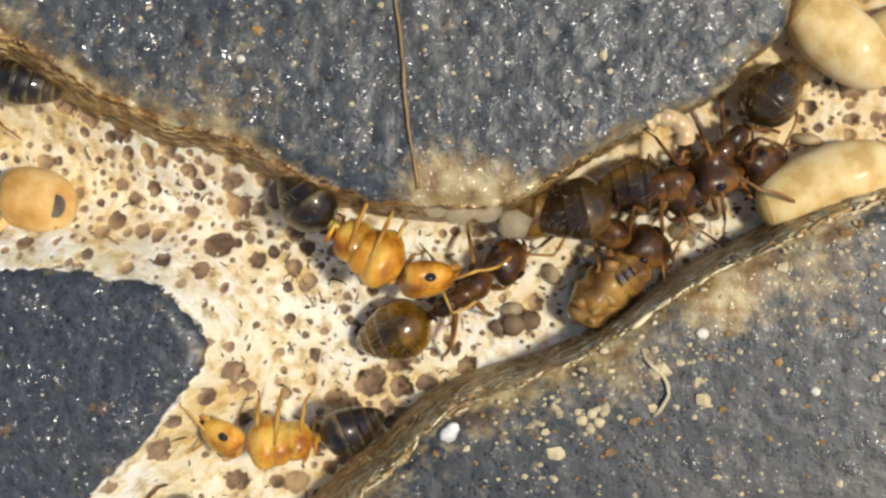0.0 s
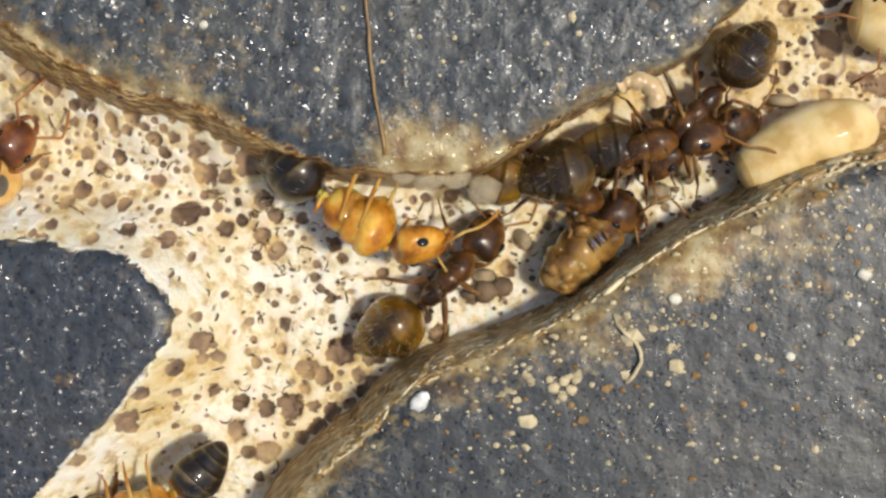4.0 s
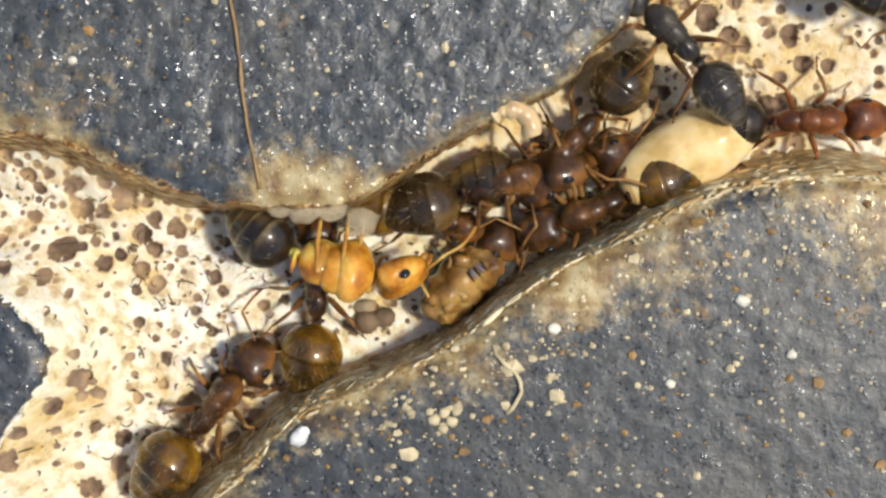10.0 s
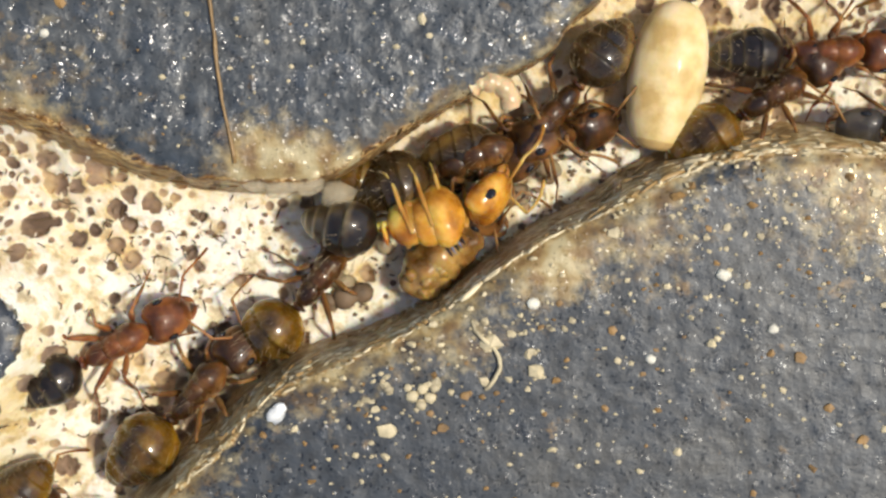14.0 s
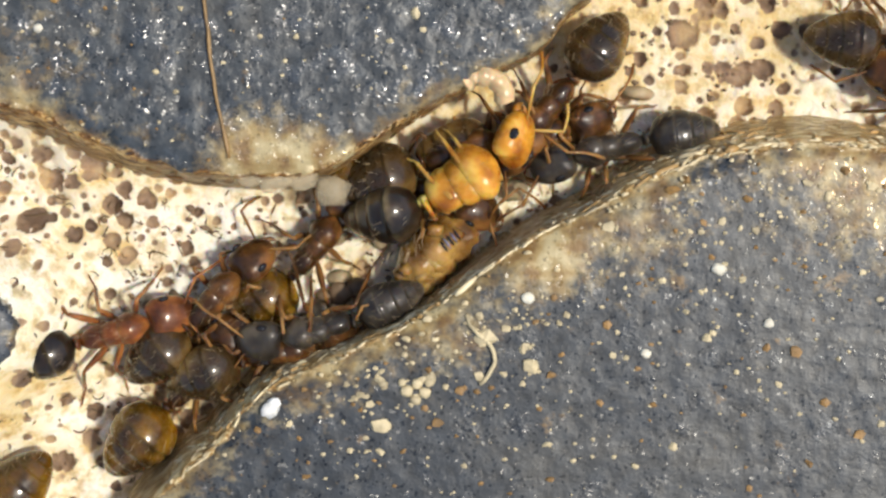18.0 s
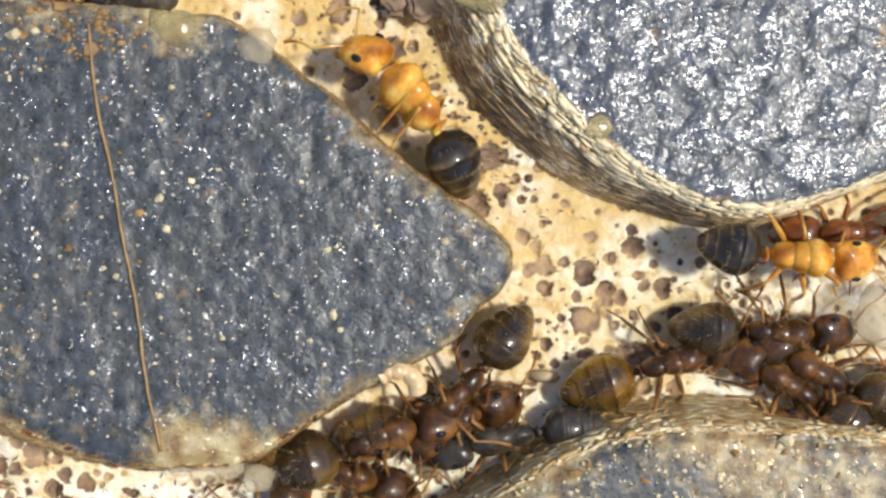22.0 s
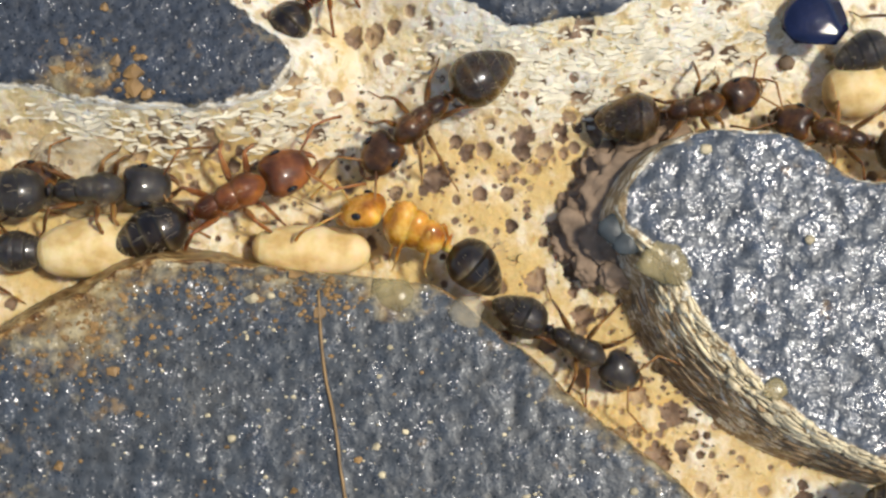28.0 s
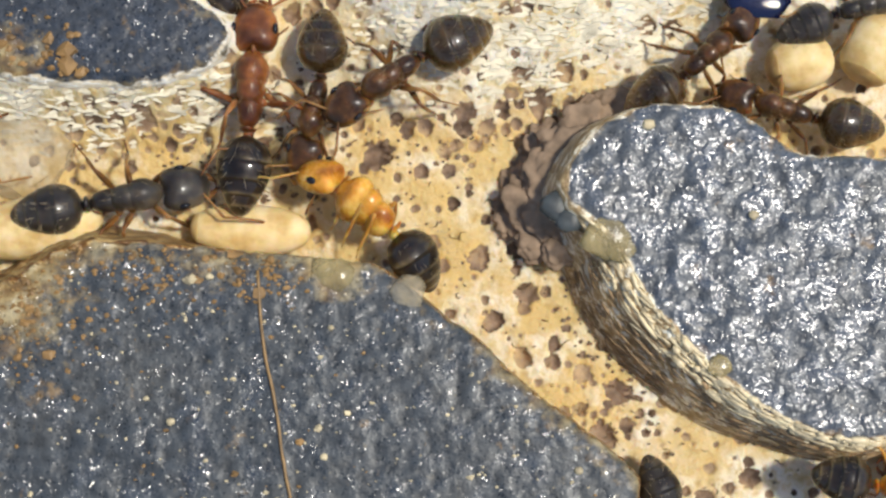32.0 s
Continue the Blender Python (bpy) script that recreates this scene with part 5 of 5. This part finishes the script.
FIBRE = plain("tan_fibre", (0.26, 0.15, 0.05), 0.45)
BLUE = plain("blue_black_gloss", (0.008, 0.012, 0.04), 0.06)


def thing(name, bm, mat, label, category, group=""):
    return tagged(part(name, bm, mat), label, category, group)


# single grains and crumbs that stand out on the blocks: x, y, size
GRAINS = [(-4.45, 5.34, 0.16), (-11.04, 1.73, 0.17), (5.41, 4.70, 0.17), (-8.94, 12.42, 0.17), (-4.79, 2.97, 0.15), (-10.42, 6.76, 0.18), (-4.17, 10.35, 0.13),
          (-7.21, 0.29, 0.12), (5.09, -7.33, 0.24), (9.04, -9.23, 0.19), (13.18, -8.24, 0.20), (11.46, -6.38, 0.26), (8.45, 18.28, 0.26), (12.49, 14.61, 0.22)]
for k, (x, y, r) in enumerate(GRAINS):
    bm = bmesh.new()
    lump(bm, (x, y, 0.04), (r, r * 0.85, r * 0.6), k, 0.35)
    thing("sand_grain", bm, PALE if k in (1, 8, 9, 10, 11) else SAND, "pale sand grain stuck on the grey coat", "grain", "sand grains on the blocks")


def scatter(name, label, mat, seed, count, spots, ring, size, z=0.02):
    """Grains past counting, gathered round spots (x, y, reach) inside a block's outline."""
    rng = np.random.RandomState(seed)
    outline = smooth_ring(ring, 3)
    verts, faces, made = [], [], 0
    base = bmesh.new()
    bmesh.ops.create_icosphere(base, subdivisions=1, radius=1.0)
    ball = np.array([v.co[:] for v in base.verts])
    tris = np.array([[v.index for v in f.verts] for f in base.faces])
    base.free()
    while made < count:
        sx, sy, reach = spots[rng.randint(len(spots))]
        x, y = sx + rng.normal() * reach, sy + rng.normal() * reach
        if inside_depth(np.array([x]), np.array([y]), outline)[0] < 0.1:
            continue
        r = size * float(np.exp(rng.normal() * 0.45))
        k = ball * (1 + 0.3 * rng.normal(size=(len(ball), 1))).clip(0.6, 1.4) * r * np.array([1.0, rng.uniform(0.6, 1), 0.55])
        verts.append((k + np.array([x, y, z])) * MM)
        faces.append(tris + made * len(ball))
        made += 1
    me = bpy.data.meshes.new(name)
    me.from_pydata(np.concatenate(verts).tolist(), [], np.concatenate(faces).tolist())
    me.materials.append(mat)
    return tagged(new(name, me), label, "grains", "", "stuff")


scatter("sand_dust", "fine yellow sand scattered on the grey coat", SAND, 3, 230, [(-6, 7, 6), (0, 3, 4), (-10, 9, 4)], BIG, 0.06)
scatter("sand_dust", "fine yellow sand scattered on the hazy block", SAND, 4, 310, [(6, -8, 5), (0, -11, 4), (12, -7, 5), (14, -4, 3)], LOW, 0.062)
scatter("orange_crumbs", "orange-brown crumbs gathered along the rim", RUST, 5, 420, [(-15.5, 11.8, 1.5), (-18, 10.5, 1.8), (-11, 13, 1.2), (-7, 12.9, 1.0)], BIG, 0.075)
scatter("orange_crumbs", "orange crumbs scattered over the grey coat", RUST, 6, 70, [(-6, 6, 6), (-12, 5, 5), (-9, 1, 4)], BIG, 0.06)
scatter("tan_crumbs", "tan crumbs crowded along the block's rim", SAND, 7, 240, [(4, -8.2, 1.3), (0, -10, 1.5), (9, -4.6, 1.6), (15, -3.4, 2.2), (19, -4, 2)], LOW, 0.085)
scatter("orange_crumbs", "orange-brown crumbs strewn over the hazy block", RUST, 9, 150, [(6, -8, 4), (0, -11, 3), (13, -5, 4), (18, -4.5, 3)], LOW, 0.085)
scatter("tan_crumbs", "brown crumbs on the dark block's rim", RUST, 8, 60, [(-17, 21.2, 1.2), (-15, 21.0, 0.8)], UPPER, 0.12)


def cluster(name, label, category, mat, seed, pieces, flat=0.6, rough=0.35, detail=2):
    """One clod of lumps: (x, y, z, radius)."""
    bm = bmesh.new()
    for k, (x, y, z, r) in enumerate(pieces):
        lump(bm, (x, y, z), (r, r * 0.9, r * flat), seed + k, rough, detail)
    return thing(name, bm, mat, label, category)


clump = tagged(new("crumb_clump"), "flower-shaped clump of tan crumbs on the hazy block", "clump")
for k, (x, y, r) in enumerate([(1.35, -10.2, 0.2), (1.0, -10.45, 0.22), (1.6, -10.5, 0.22), (1.3, -10.75, 0.2), (0.85, -10.15, 0.15), (1.75, -10.15, 0.17), (2.3, -10.3, 0.12), (0.2, -10.2, 0.16)]):
    bm = bmesh.new()
    lump(bm, (x, y, 0.04), (r, r * 0.9, r * 0.5), 20 + k, 0.35)
    part("crumb", bm, SAND, clump)
cluster("plaster_chip", "angular white plaster chip at the rim", "chip", plain("white_plaster", (0.84, 0.82, 0.76)), 30, [(-3.61, -11.05, 0.1, 0.30), (-3.45, -10.8, 0.08, 0.22)], 0.8)
cluster("resin_ledge", "pale cloudy resin ledge below the block", "resin", RESIN, 50, [(-3.4, -3.25, -0.55, 0.62), (-2.5, -3.2, -0.6, 0.58), (-4.2, -3.05, -0.55, 0.55)], 0.35, 0.2, 3)
mound = tagged(new("soil_clod"), "crumbly brown soil clod against the slope", "clod")
for k, (x, y, z, r) in enumerate([(4.1, 15.6, -2.6, 1.0), (4.8, 16.6, -2.2, 1.05), (5.5, 17.8, -2.2, 1.0), (3.3, 14.9, -3.2, 0.7), (4.7, 15.0, -2.2, 0.8), (6.4, 18.9, -2.4, 0.8),
                                  (4.2, 14.1, -2.7, 0.7), (3.5, 16.6, -3.3, 0.6), (2.8, 15.6, -3.5, 0.4), (4.6, 18.2, -3.1, 0.7), (7.4, 19.5, -2.8, 0.7), (3.9, 17.5, -3.4, 0.45),
                                  (5.0, 13.6, -2.3, 0.55)]):
    bm = bmesh.new()
    for v in lump(bm, (x, y, z - 0.3), (1.3 * r, 1.2 * r, r * 0.42), 60 + k, 0.5, 4):
        v.co += v.co.normalized() * 0.10 * MM * noise.noise(v.co * 4200) + Vector((0, 0, 0.14 * MM * noise.noise(v.co * 2600)))
    part("crumb", bm, CLOD, mound)
cluster("teal_lump", "teal-grey resin lump at the block's corner", "resin", TEAL, 75, [(4.85, 15.2, -0.7, 0.75), (5.3, 14.6, -0.6, 0.6)], 0.35)
cluster("amber_drop", "clouded amber resin drop on the rim", "resin drop", AMBER_DROP, 80, [(6.7, 13.85, -0.1, 1.0), (7.25, 13.3, -0.02, 0.6)], 0.2)
cluster("amber_drop", "small yellow resin drop on the bright rim", "resin drop", AMBER_DROP, 85, [(11.0, 8.67, 0.0, 0.5)], 0.25)
cluster("resin_drop", "round clouded resin drop on the rim", "resin drop", RESIN, 88, [(-1.15, 11.75, -0.05, 0.72)], 0.4)
cluster("resin_drop", "tan clouded resin drop on the rim", "resin drop", AMBER_DROP, 89, [(-3.97, 12.45, -0.05, 0.75), (-4.5, 12.7, -0.05, 0.5)], 0.3)
cluster("resin_drop", "clear round resin drop under the rim", "resin drop", RESIN, 90, [(-1.5, -3.75, -1.0, 0.62)], 0.5)
# Flat glossy chip added only to carry the blue-white glare seen here.
cluster("glare_chip", "glossy blue-black chip added to catch the sun's glare", "chip", BLUE, 95, [(13.2, 24.0, -1.6, 1.35)], 0.14)
cluster("pebble", "rough grey-brown pebble on the nest floor", "pebble", SOIL, 100, [(-1.35, -7.5, -3.45, 0.5), (-0.75, -7.35, -3.45, 0.42), (-1.9, -7.6, -3.5, 0.3)], 0.8)
cluster("pebble", "rough brown pebble on the nest floor", "pebble", SOIL, 110, [(12.3, 22.6, -3.4, 0.35)], 0.7)


def strand(name, label, category, mat, points, radius):
    bm = bmesh.new()
    p = np.array(points, float)
    line = []
    for k in range(len(p) - 1):
        a, b, c, d = p[max(k - 1, 0)], p[k], p[k + 1], p[min(k + 2, len(p) - 1)]
        for t in np.arange(6) / 6:
            q = 0.5 * (2 * b + (c - a) * t + (2 * a - 5 * b + 4 * c - d) * t * t + (3 * b - 3 * c + d - a) * t ** 3)
            line.append(q + 0.02 * np.array([math.sin(9 * k + 5 * t), math.cos(7 * k + 4 * t), 0]))
    tube(bm, [tuple(q) for q in line], [radius * (0.85 + 0.3 * noise.noise(Vector((k * 0.37, 0, 0)))) for k in range(len(line))], 7)
    return thing(name, bm, mat, label, category)


strand("root_fibre", "thin brown fibre lying across the grey block", "fibre", FIBRE,
       [(-4.85, -2.6, 0.03), (-5.3, 0.0, 0.1), (-5.5, 2.0, 0.1), (-5.8, 3.9, 0.1), (-6.05, 5.4, 0.1), (-6.4, 7.6, 0.1), (-6.8, 9.8, 0.1), (-7.1, 13.0, 0.02)], 0.075)
strand("curled_fibre", "curled yellow fibre on the hazy block", "fibre", SAND, [(3.0, -7.9, 0.0), (3.2, -8.3, 0.15), (3.75, -8.8, 0.15), (3.95, -9.4, 0.15), (3.75, -9.9, 0.15), (3.4, -10.3, 0.05)], 0.085)
strand("pale_curl", "pale curled grub stuck at the rim", "grub", CREAM, [(3.0, -0.1, -0.5), (3.35, 0.12, -0.4), (3.9, 0.05, -0.35), (4.3, -0.35, -0.45), (4.35, -0.75, -0.6)], 0.42)
strand("plant_hair", "pale stiff plant hair on the nest floor", "hair", FIBRE, [(-14.6, -13.6, -3.5), (-13.4, -11.8, -3.2), (-12.4, -10.7, -3.0)], 0.035)
strand("plant_hair", "thin brown hair across the nest floor", "hair", FIBRE, [(-10.3, 16.9, -2.6), (-8.5, 16.8, -2.2), (-6.6, 16.0, -2.6)], 0.035)

cluster("silk_web", "tan clouded silk web between wall and cocoons", "web", RESIN, 120, [(-17.4, 18.1, -3.3, 2.3)], 0.4, 0.22, 4)
# Added lump stands in for a blurred pale haze, not for resin.
cluster("resin_drop", "large pale clouded lump added for the blurred haze at the block's rim", "resin drop", RESIN, 91, [(22.0, 1.6, -1.6, 1.5)], 0.5, 0.2, 3)


# fibres running along the walls
def wall_fibres(name, label, wall, mat, seed, count, stretch, low, high, thick, long=1.0, cross=0.05):
    ring, default, patches, power = WALLS[wall]
    rng = np.random.RandomState(seed)
    step = np.linalg.norm(np.roll(ring, -1, 0) - ring, axis=1)
    where = np.concatenate([[0], np.cumsum(step)])
    total = where[-1]
    loop = np.vstack([ring, ring[:1]])
    at = lambda d: np.stack([np.interp(d % total, where, loop[:, k]) for k in (0, 1)], -1)
    # the ring's turning sense gives the outward side
    area = 0.5 * np.sum(ring[:, 0] * np.roll(ring[:, 1], -1) - np.roll(ring[:, 0], -1) * ring[:, 1])
    sense = -1 if area > 0 else 1
    x0, y0, x1, y1 = stretch
    near = [d for d in np.arange(0, total, 0.25) if x0 < at(np.array(d))[0] < x1 and y0 < at(np.array(d))[1] < y1]
    bm = bmesh.new()
    for _ in range(count):
        length = long * rng.uniform(0.25, 0.9) if rng.rand() < 0.75 else long * rng.uniform(0.9, 2.0)
        d = near[rng.randint(len(near))] + np.linspace(0, length, 6)
        p, q = at(d), at(d + 0.2)
        t = (q - p) / np.linalg.norm(q - p, axis=1)[:, None]
        out = np.stack([-t[:, 1], t[:, 0]], -1) * sense
        share = rng.uniform(low, high) + np.linspace(-1, 1, 6) * rng.normal() * cross
        share = np.clip(share, 0.03, 0.98)
        reach = sides(p[:, 0], p[:, 1], default, *patches)
        xy = p + out * (share * reach)[:, None]
        z = FLOOR * slope(share, power) + rng.uniform(-0.05, 0.10)
        r = thick * float(np.exp(rng.normal() * 0.4))
        tube(bm, [(a, b, c) for (a, b), c in zip(xy, z)], [r * k for k in (0.35, 0.9, 1, 0.95, 0.8, 0.3)], 5)
    return tagged(part(name, bm, mat), label, "fibres", "", "stuff")


STRAW_FIBRE = plain("straw_fibre", (0.74, 0.60, 0.36), 0.35)
BARK_FIBRE = plain("bark_fibre", (0.44, 0.27, 0.10), 0.4)
wall_fibres("wall_fibres", "pale straw fibres along the rock's slope", "wall_4", STRAW_FIBRE, 1, 560, (0, 2, 22, 14.2), 0.03, 0.48, 0.062, 0.7, 0.02)
wall_fibres("wall_fibres", "brown fibres along the rock's slope", "wall_4", plain("slope_bark", (0.33, 0.215, 0.105), 0.5), 2, 520, (0, 2, 22, 14.8), 0.36, 0.98, 0.040, 0.9, 0.02)
wall_fibres("wall_fibres", "pale straw fibres along the hazy block's side", "wall_2", STRAW_FIBRE, 3, 420, (-8, -14, 24, 0), 0.05, 0.6, 0.042, 0.5)
wall_fibres("wall_fibres", "brown fibres along the hazy block's side", "wall_2", BARK_FIBRE, 4, 520, (-8, -14, 24, 0), 0.15, 0.95, 0.050, 0.5)
wall_fibres("wall_fibres", "brown fibres along the large block's cut side", "wall_1", plain("earth_fibre", (0.15, 0.075, 0.02), 0.4), 5, 301, (-24, -5, 8, 5), 0.05, 0.95, 0.026, 0.4)

# crumbs and shed skins on the nest floor
LANE = [(-12, -4), (-3, -4), (4, -1.5), (9, 3), (14, 1), (9, -3.2), (2, -7), (-4, -10), (-8, -13), (-11, -10)]
FORK = [(-14, 16), (0, 14.5), (5, 10), (9, 5), (11, 6), (5, 14), (3, 21), (-6, 22), (-14, 19)]
scatter("soil_crumbs", "small dark crumbs scattered over the nest lane", SOIL, 11, 360, [(0, -4, 5), (4, -4, 4), (-6, -9, 4), (9, 0, 3)], LANE, 0.075, FLOOR + 0.06)
scatter("soil_crumbs", "small dark crumbs scattered over the nest fork", SOIL, 12, 320, [(0, 18, 5), (7, 8, 3), (-8, 18, 4)], FORK, 0.07, FLOOR + 0.06)
def flecks(name, label, mat, seed, count, spots):
    """Thin curved slivers past counting, drawn as the shaded edges of small pits, gathered round spots (x, y, reach).
    """
    rng = np.random.RandomState(seed)
    verts, faces = [], []
    spot = np.array(spots)[rng.randint(len(spots), size=count * 2)]
    at = spot[:, :2] + rng.normal(size=(count * 2, 2)) * spot[:, 2:]
    clear = np.max([inside_depth(at[:, 0], at[:, 1], r) for r in rings], axis=0) < -0.5
    for x, y in at[clear][:count]:
        low = float(ground_z(x, y))
        a, bend, length, thick = rng.uniform(0, 6.28), rng.normal() * 2.2, 0.07 * np.exp(rng.normal() * 0.5), rng.uniform(0.014, 0.034)
        line = []
        for k in range(5):
            turn = a + bend * (k / 4 - 0.5)
            w, h = thick * (0.3, 0.8, 1, 0.9, 0.35)[k], 0.03
            side = np.array([-math.sin(turn), math.cos(turn), 0])
            line += [np.array([x, y, low + 0.06]) + side * w, np.array([x, y, low + 0.06 + h]), np.array([x, y, low + 0.06]) - side * w, np.array([x, y, low - 0.1])]
            x, y = x + length * math.cos(turn), y + length * math.sin(turn)
        base = 20 * len(verts)
        verts.append(np.array(line) * MM)
        faces += [[base + 4 * k + q, base + 4 * k + (q + 1) % 4, base + 4 * k + 4 + (q + 1) % 4, base + 4 * k + 4 + q] for k in range(4) for q in range(4)]
    me = bpy.data.meshes.new(name)
    me.from_pydata(np.concatenate(verts).tolist(), [], faces)
    me.materials.append(mat)
    return tagged(new(name, me), label, "flecks", "", "stuff")


def scales(name, label, mat, seed, count, spots):
    """Thin overlapping flakes past counting on the sloping floor, gathered round spots (x, y, reach)."""
    rng = np.random.RandomState(seed)
    spot = np.array(spots)[rng.randint(len(spots), size=count * 2)]
    at = spot[:, :2] + rng.normal(size=(count * 2, 2)) * spot[:, 2:] * (1.6, 0.7)
    clear = np.max([inside_depth(at[:, 0], at[:, 1], r) for r in rings], axis=0) < -0.15
    verts, faces = [], []
    for x, y in at[clear][:count]:
        low, turn, long, wide = float(ground_z(x, y)), rng.normal() * 0.30, rng.uniform(0.22, 0.55), rng.uniform(0.06, 0.13)
        rise, base, ring = rng.uniform(0.008, 0.04), len(verts), []
        for k in range(7):
            a = 2 * math.pi * k / 7
            u, v = long * math.cos(a) * rng.uniform(0.75, 1.1), wide * math.sin(a) * rng.uniform(0.75, 1.1)
            ring.append((x + u * math.cos(turn) - v * math.sin(turn), y + u * math.sin(turn) + v * math.cos(turn), low + 0.015 + rise * (v / wide + 0.6)))
        verts += ring + [(a, b, c - 0.05) for a, b, c in ring]
        faces += [[base + k for k in range(7)]] + [[base + k, base + 7 + k, base + 7 + (k + 1) % 7, base + (k + 1) % 7] for k in range(7)]
    me = bpy.data.meshes.new(name)
    me.from_pydata((np.array(verts) * MM).tolist(), [], faces)
    me.materials.append(mat)
    return tagged(new(name, me), label, "scales", "", "stuff")


rings = [smooth_ring(r, 2) for r in (BIG, LOW, LEFT, ROCK, UPPER, TOP)]
# Shade at the edges of small pits, put in as dark slivers.
SHADE_FLECK = plain("shade_fleck", (0.12, 0.075, 0.035), 0.5)
flecks("shade_flecks", "dark curved slivers for shaded pit edges in the white plaster", SHADE_FLECK, 21, 330, [(-11, -6, 4), (-6, -8, 3.5), (-15, -3, 4), (-10, -10, 3), (0, -6, 5)])
flecks("shade_flecks", "brown curved slivers for shaded pit edges in the yellow plaster", SHADE_FLECK, 22, 240, [(0, 19, 6), (7, 8, 4), (3, 22, 5), (-9, 18, 5), (13, 1, 5)])
SCALE = plain("pale_scale", (0.72, 0.64, 0.46), 0.6)
scales("plaster_scales", "pale scaly plaster flakes on the slope", SCALE, 31, 620, [(5.5, 22.6, 1.6), (2, 22.2, 1.6), (9, 23.2, 1.6), (0, 21.6, 1.2)])
scales("plaster_scales", "white plaster flakes along the dark block's ledge", SCALE, 32, 310, [(-13, 19.9, 1.2), (-9.5, 20.2, 1.0), (-17, 20.2, 1.2)])
SKIN = plain("shed_skin", (0.62, 0.50, 0.32), 0.25, 0.0, 0.2, 0.72)
for k, (x, y) in enumerate([(0.01, -5.63), (-1.38, -6.99), (1.13, -5.91), (-1.51, -5.39), (4.04, -4.62), (2.71, -7.74), (-2.06, -5.29), (5.79, -2.9), (4.8, -3.9), (9.17, -0.52), (12.15, -3.1)]):
    bm = bmesh.new()
    rng = random.Random(200 + k)
    w, h, turn = rng.uniform(0.45, 0.8), rng.uniform(0.25, 0.45), rng.uniform(0, 3.14)
    rows = []
    for i in range(7):
        row = []
        for j in range(5):
            u, v = i / 3 - 1, j / 2 - 1
            edge = 1 + 0.18 * noise.noise(Vector((u * 2 + k, v * 2, k)))
            px, py = w * u * edge * (1 - 0.3 * v * v), h * v * edge * (1 - 0.25 * u * u)
            pz = 0.35 * (1 - u * u) * (1 - 0.6 * v * v) + 0.08 * noise.noise(Vector((u * 3, v * 3, k)))
            row.append(bm.verts.new(Vector((x + px * math.cos(turn) - py * math.sin(turn), y + px * math.sin(turn) + py * math.cos(turn), FLOOR + 0.12 + pz)) * MM))
        rows.append(row)
    for a, b in zip(rows, rows[1:]):
        for j in range(4):
            bm.faces.new((a[j], b[j], b[j + 1], a[j + 1]))
    bmesh.ops.solidify(bm, geom=bm.faces[:], thickness=0.04 * MM)
    thing("shed_skin", bm, SKIN, "pale translucent shed skin lying on the nest floor", "shed skin", "shed skins on the nest floor")



# ---- what moves ----
def gait(ob, rows, seed):
    """Legs step while the ant walks and rest while it stands; the antennae never stop."""
    rng = random.Random(seed)
    legs = [o for o in ob.children if o.name.startswith("leg")]
    busy = []
    for (t0, x0, y0, a0), (t1, x1, y1, a1) in zip(rows, rows[1:]):
        speed = (math.hypot(x1 - x0, y1 - y0) + abs(a1 - a0) * 0.03) / max(0.1, t1 - t0)
        busy.append((t0, t1, speed))
    for n, part_ob in enumerate(legs):
        home, swing, t = part_ob.location.copy(), [], 0.0
        phase = math.pi * ((n // 2 + n % 2) % 2)
        while t <= 32.01:
            speed = max([s for a, b, s in busy if a <= t <= b] or [0])
            if speed > 0.8:
                turn, lift, step = 16 * math.sin(2 * math.pi * 1.6 * t + phase), 5 * max(0, math.cos(2 * math.pi * 1.6 * t + phase)), 0.2
            else:
                turn, lift, step = rng.uniform(-2.5, 2.5), 0, 1.0
            swing.append((round(t, 2), Matrix.Translation(home) @ pose(0, 0, 0, lift if n % 2 else -lift, 0, turn)))
            t += step
        walk(part_ob, swing)
    head = next(o for o in ob.children if o.name.startswith("head"))
    for part_ob in [o for o in head.children if o.name.startswith("antenna")]:
        home, swing, t = part_ob.location.copy(), [], 0.0
        while t <= 32.01:
            swing.append((round(t, 2), Matrix.Translation(home) @ pose(0, 0, 0, rng.uniform(-8, 8), rng.uniform(-10, 10), rng.uniform(-14, 14))))
            t += 0.8
        walk(part_ob, swing)


def motions():
    for number, (key, (kind, z, roll, size, rows)) in enumerate(ANTS.items()):
        ob = BUILT[key]
        if key == "A1":  # lies on its side along the wall, and still leans as it walks on
            lean = lambda t: roll if t < 17.5 else max(38, roll - 6 * (t - 17.5))
        else:
            lean = lambda t: roll
        if len(rows) == 2:
            t, x, y, a = rows[0]
            ob.matrix_basis = pose(x * MM, y * MM, z * MM, roll, 0, a) @ Matrix.Diagonal((size, size, size, 1))
        else:
            walk(ob, [(t, pose(x * MM, y * MM, z * MM, lean(t), 0, a)) for t, x, y, a in rows])
        gait(ob, rows, number)
    for c, width, rows in BROOD:
        if len(rows) > 1:
            walk(c, [(t, pose(x * MM, y * MM, (FLOOR + width * 0.45) * MM, 0, 0, a)) for t, x, y, a in rows])


motions()
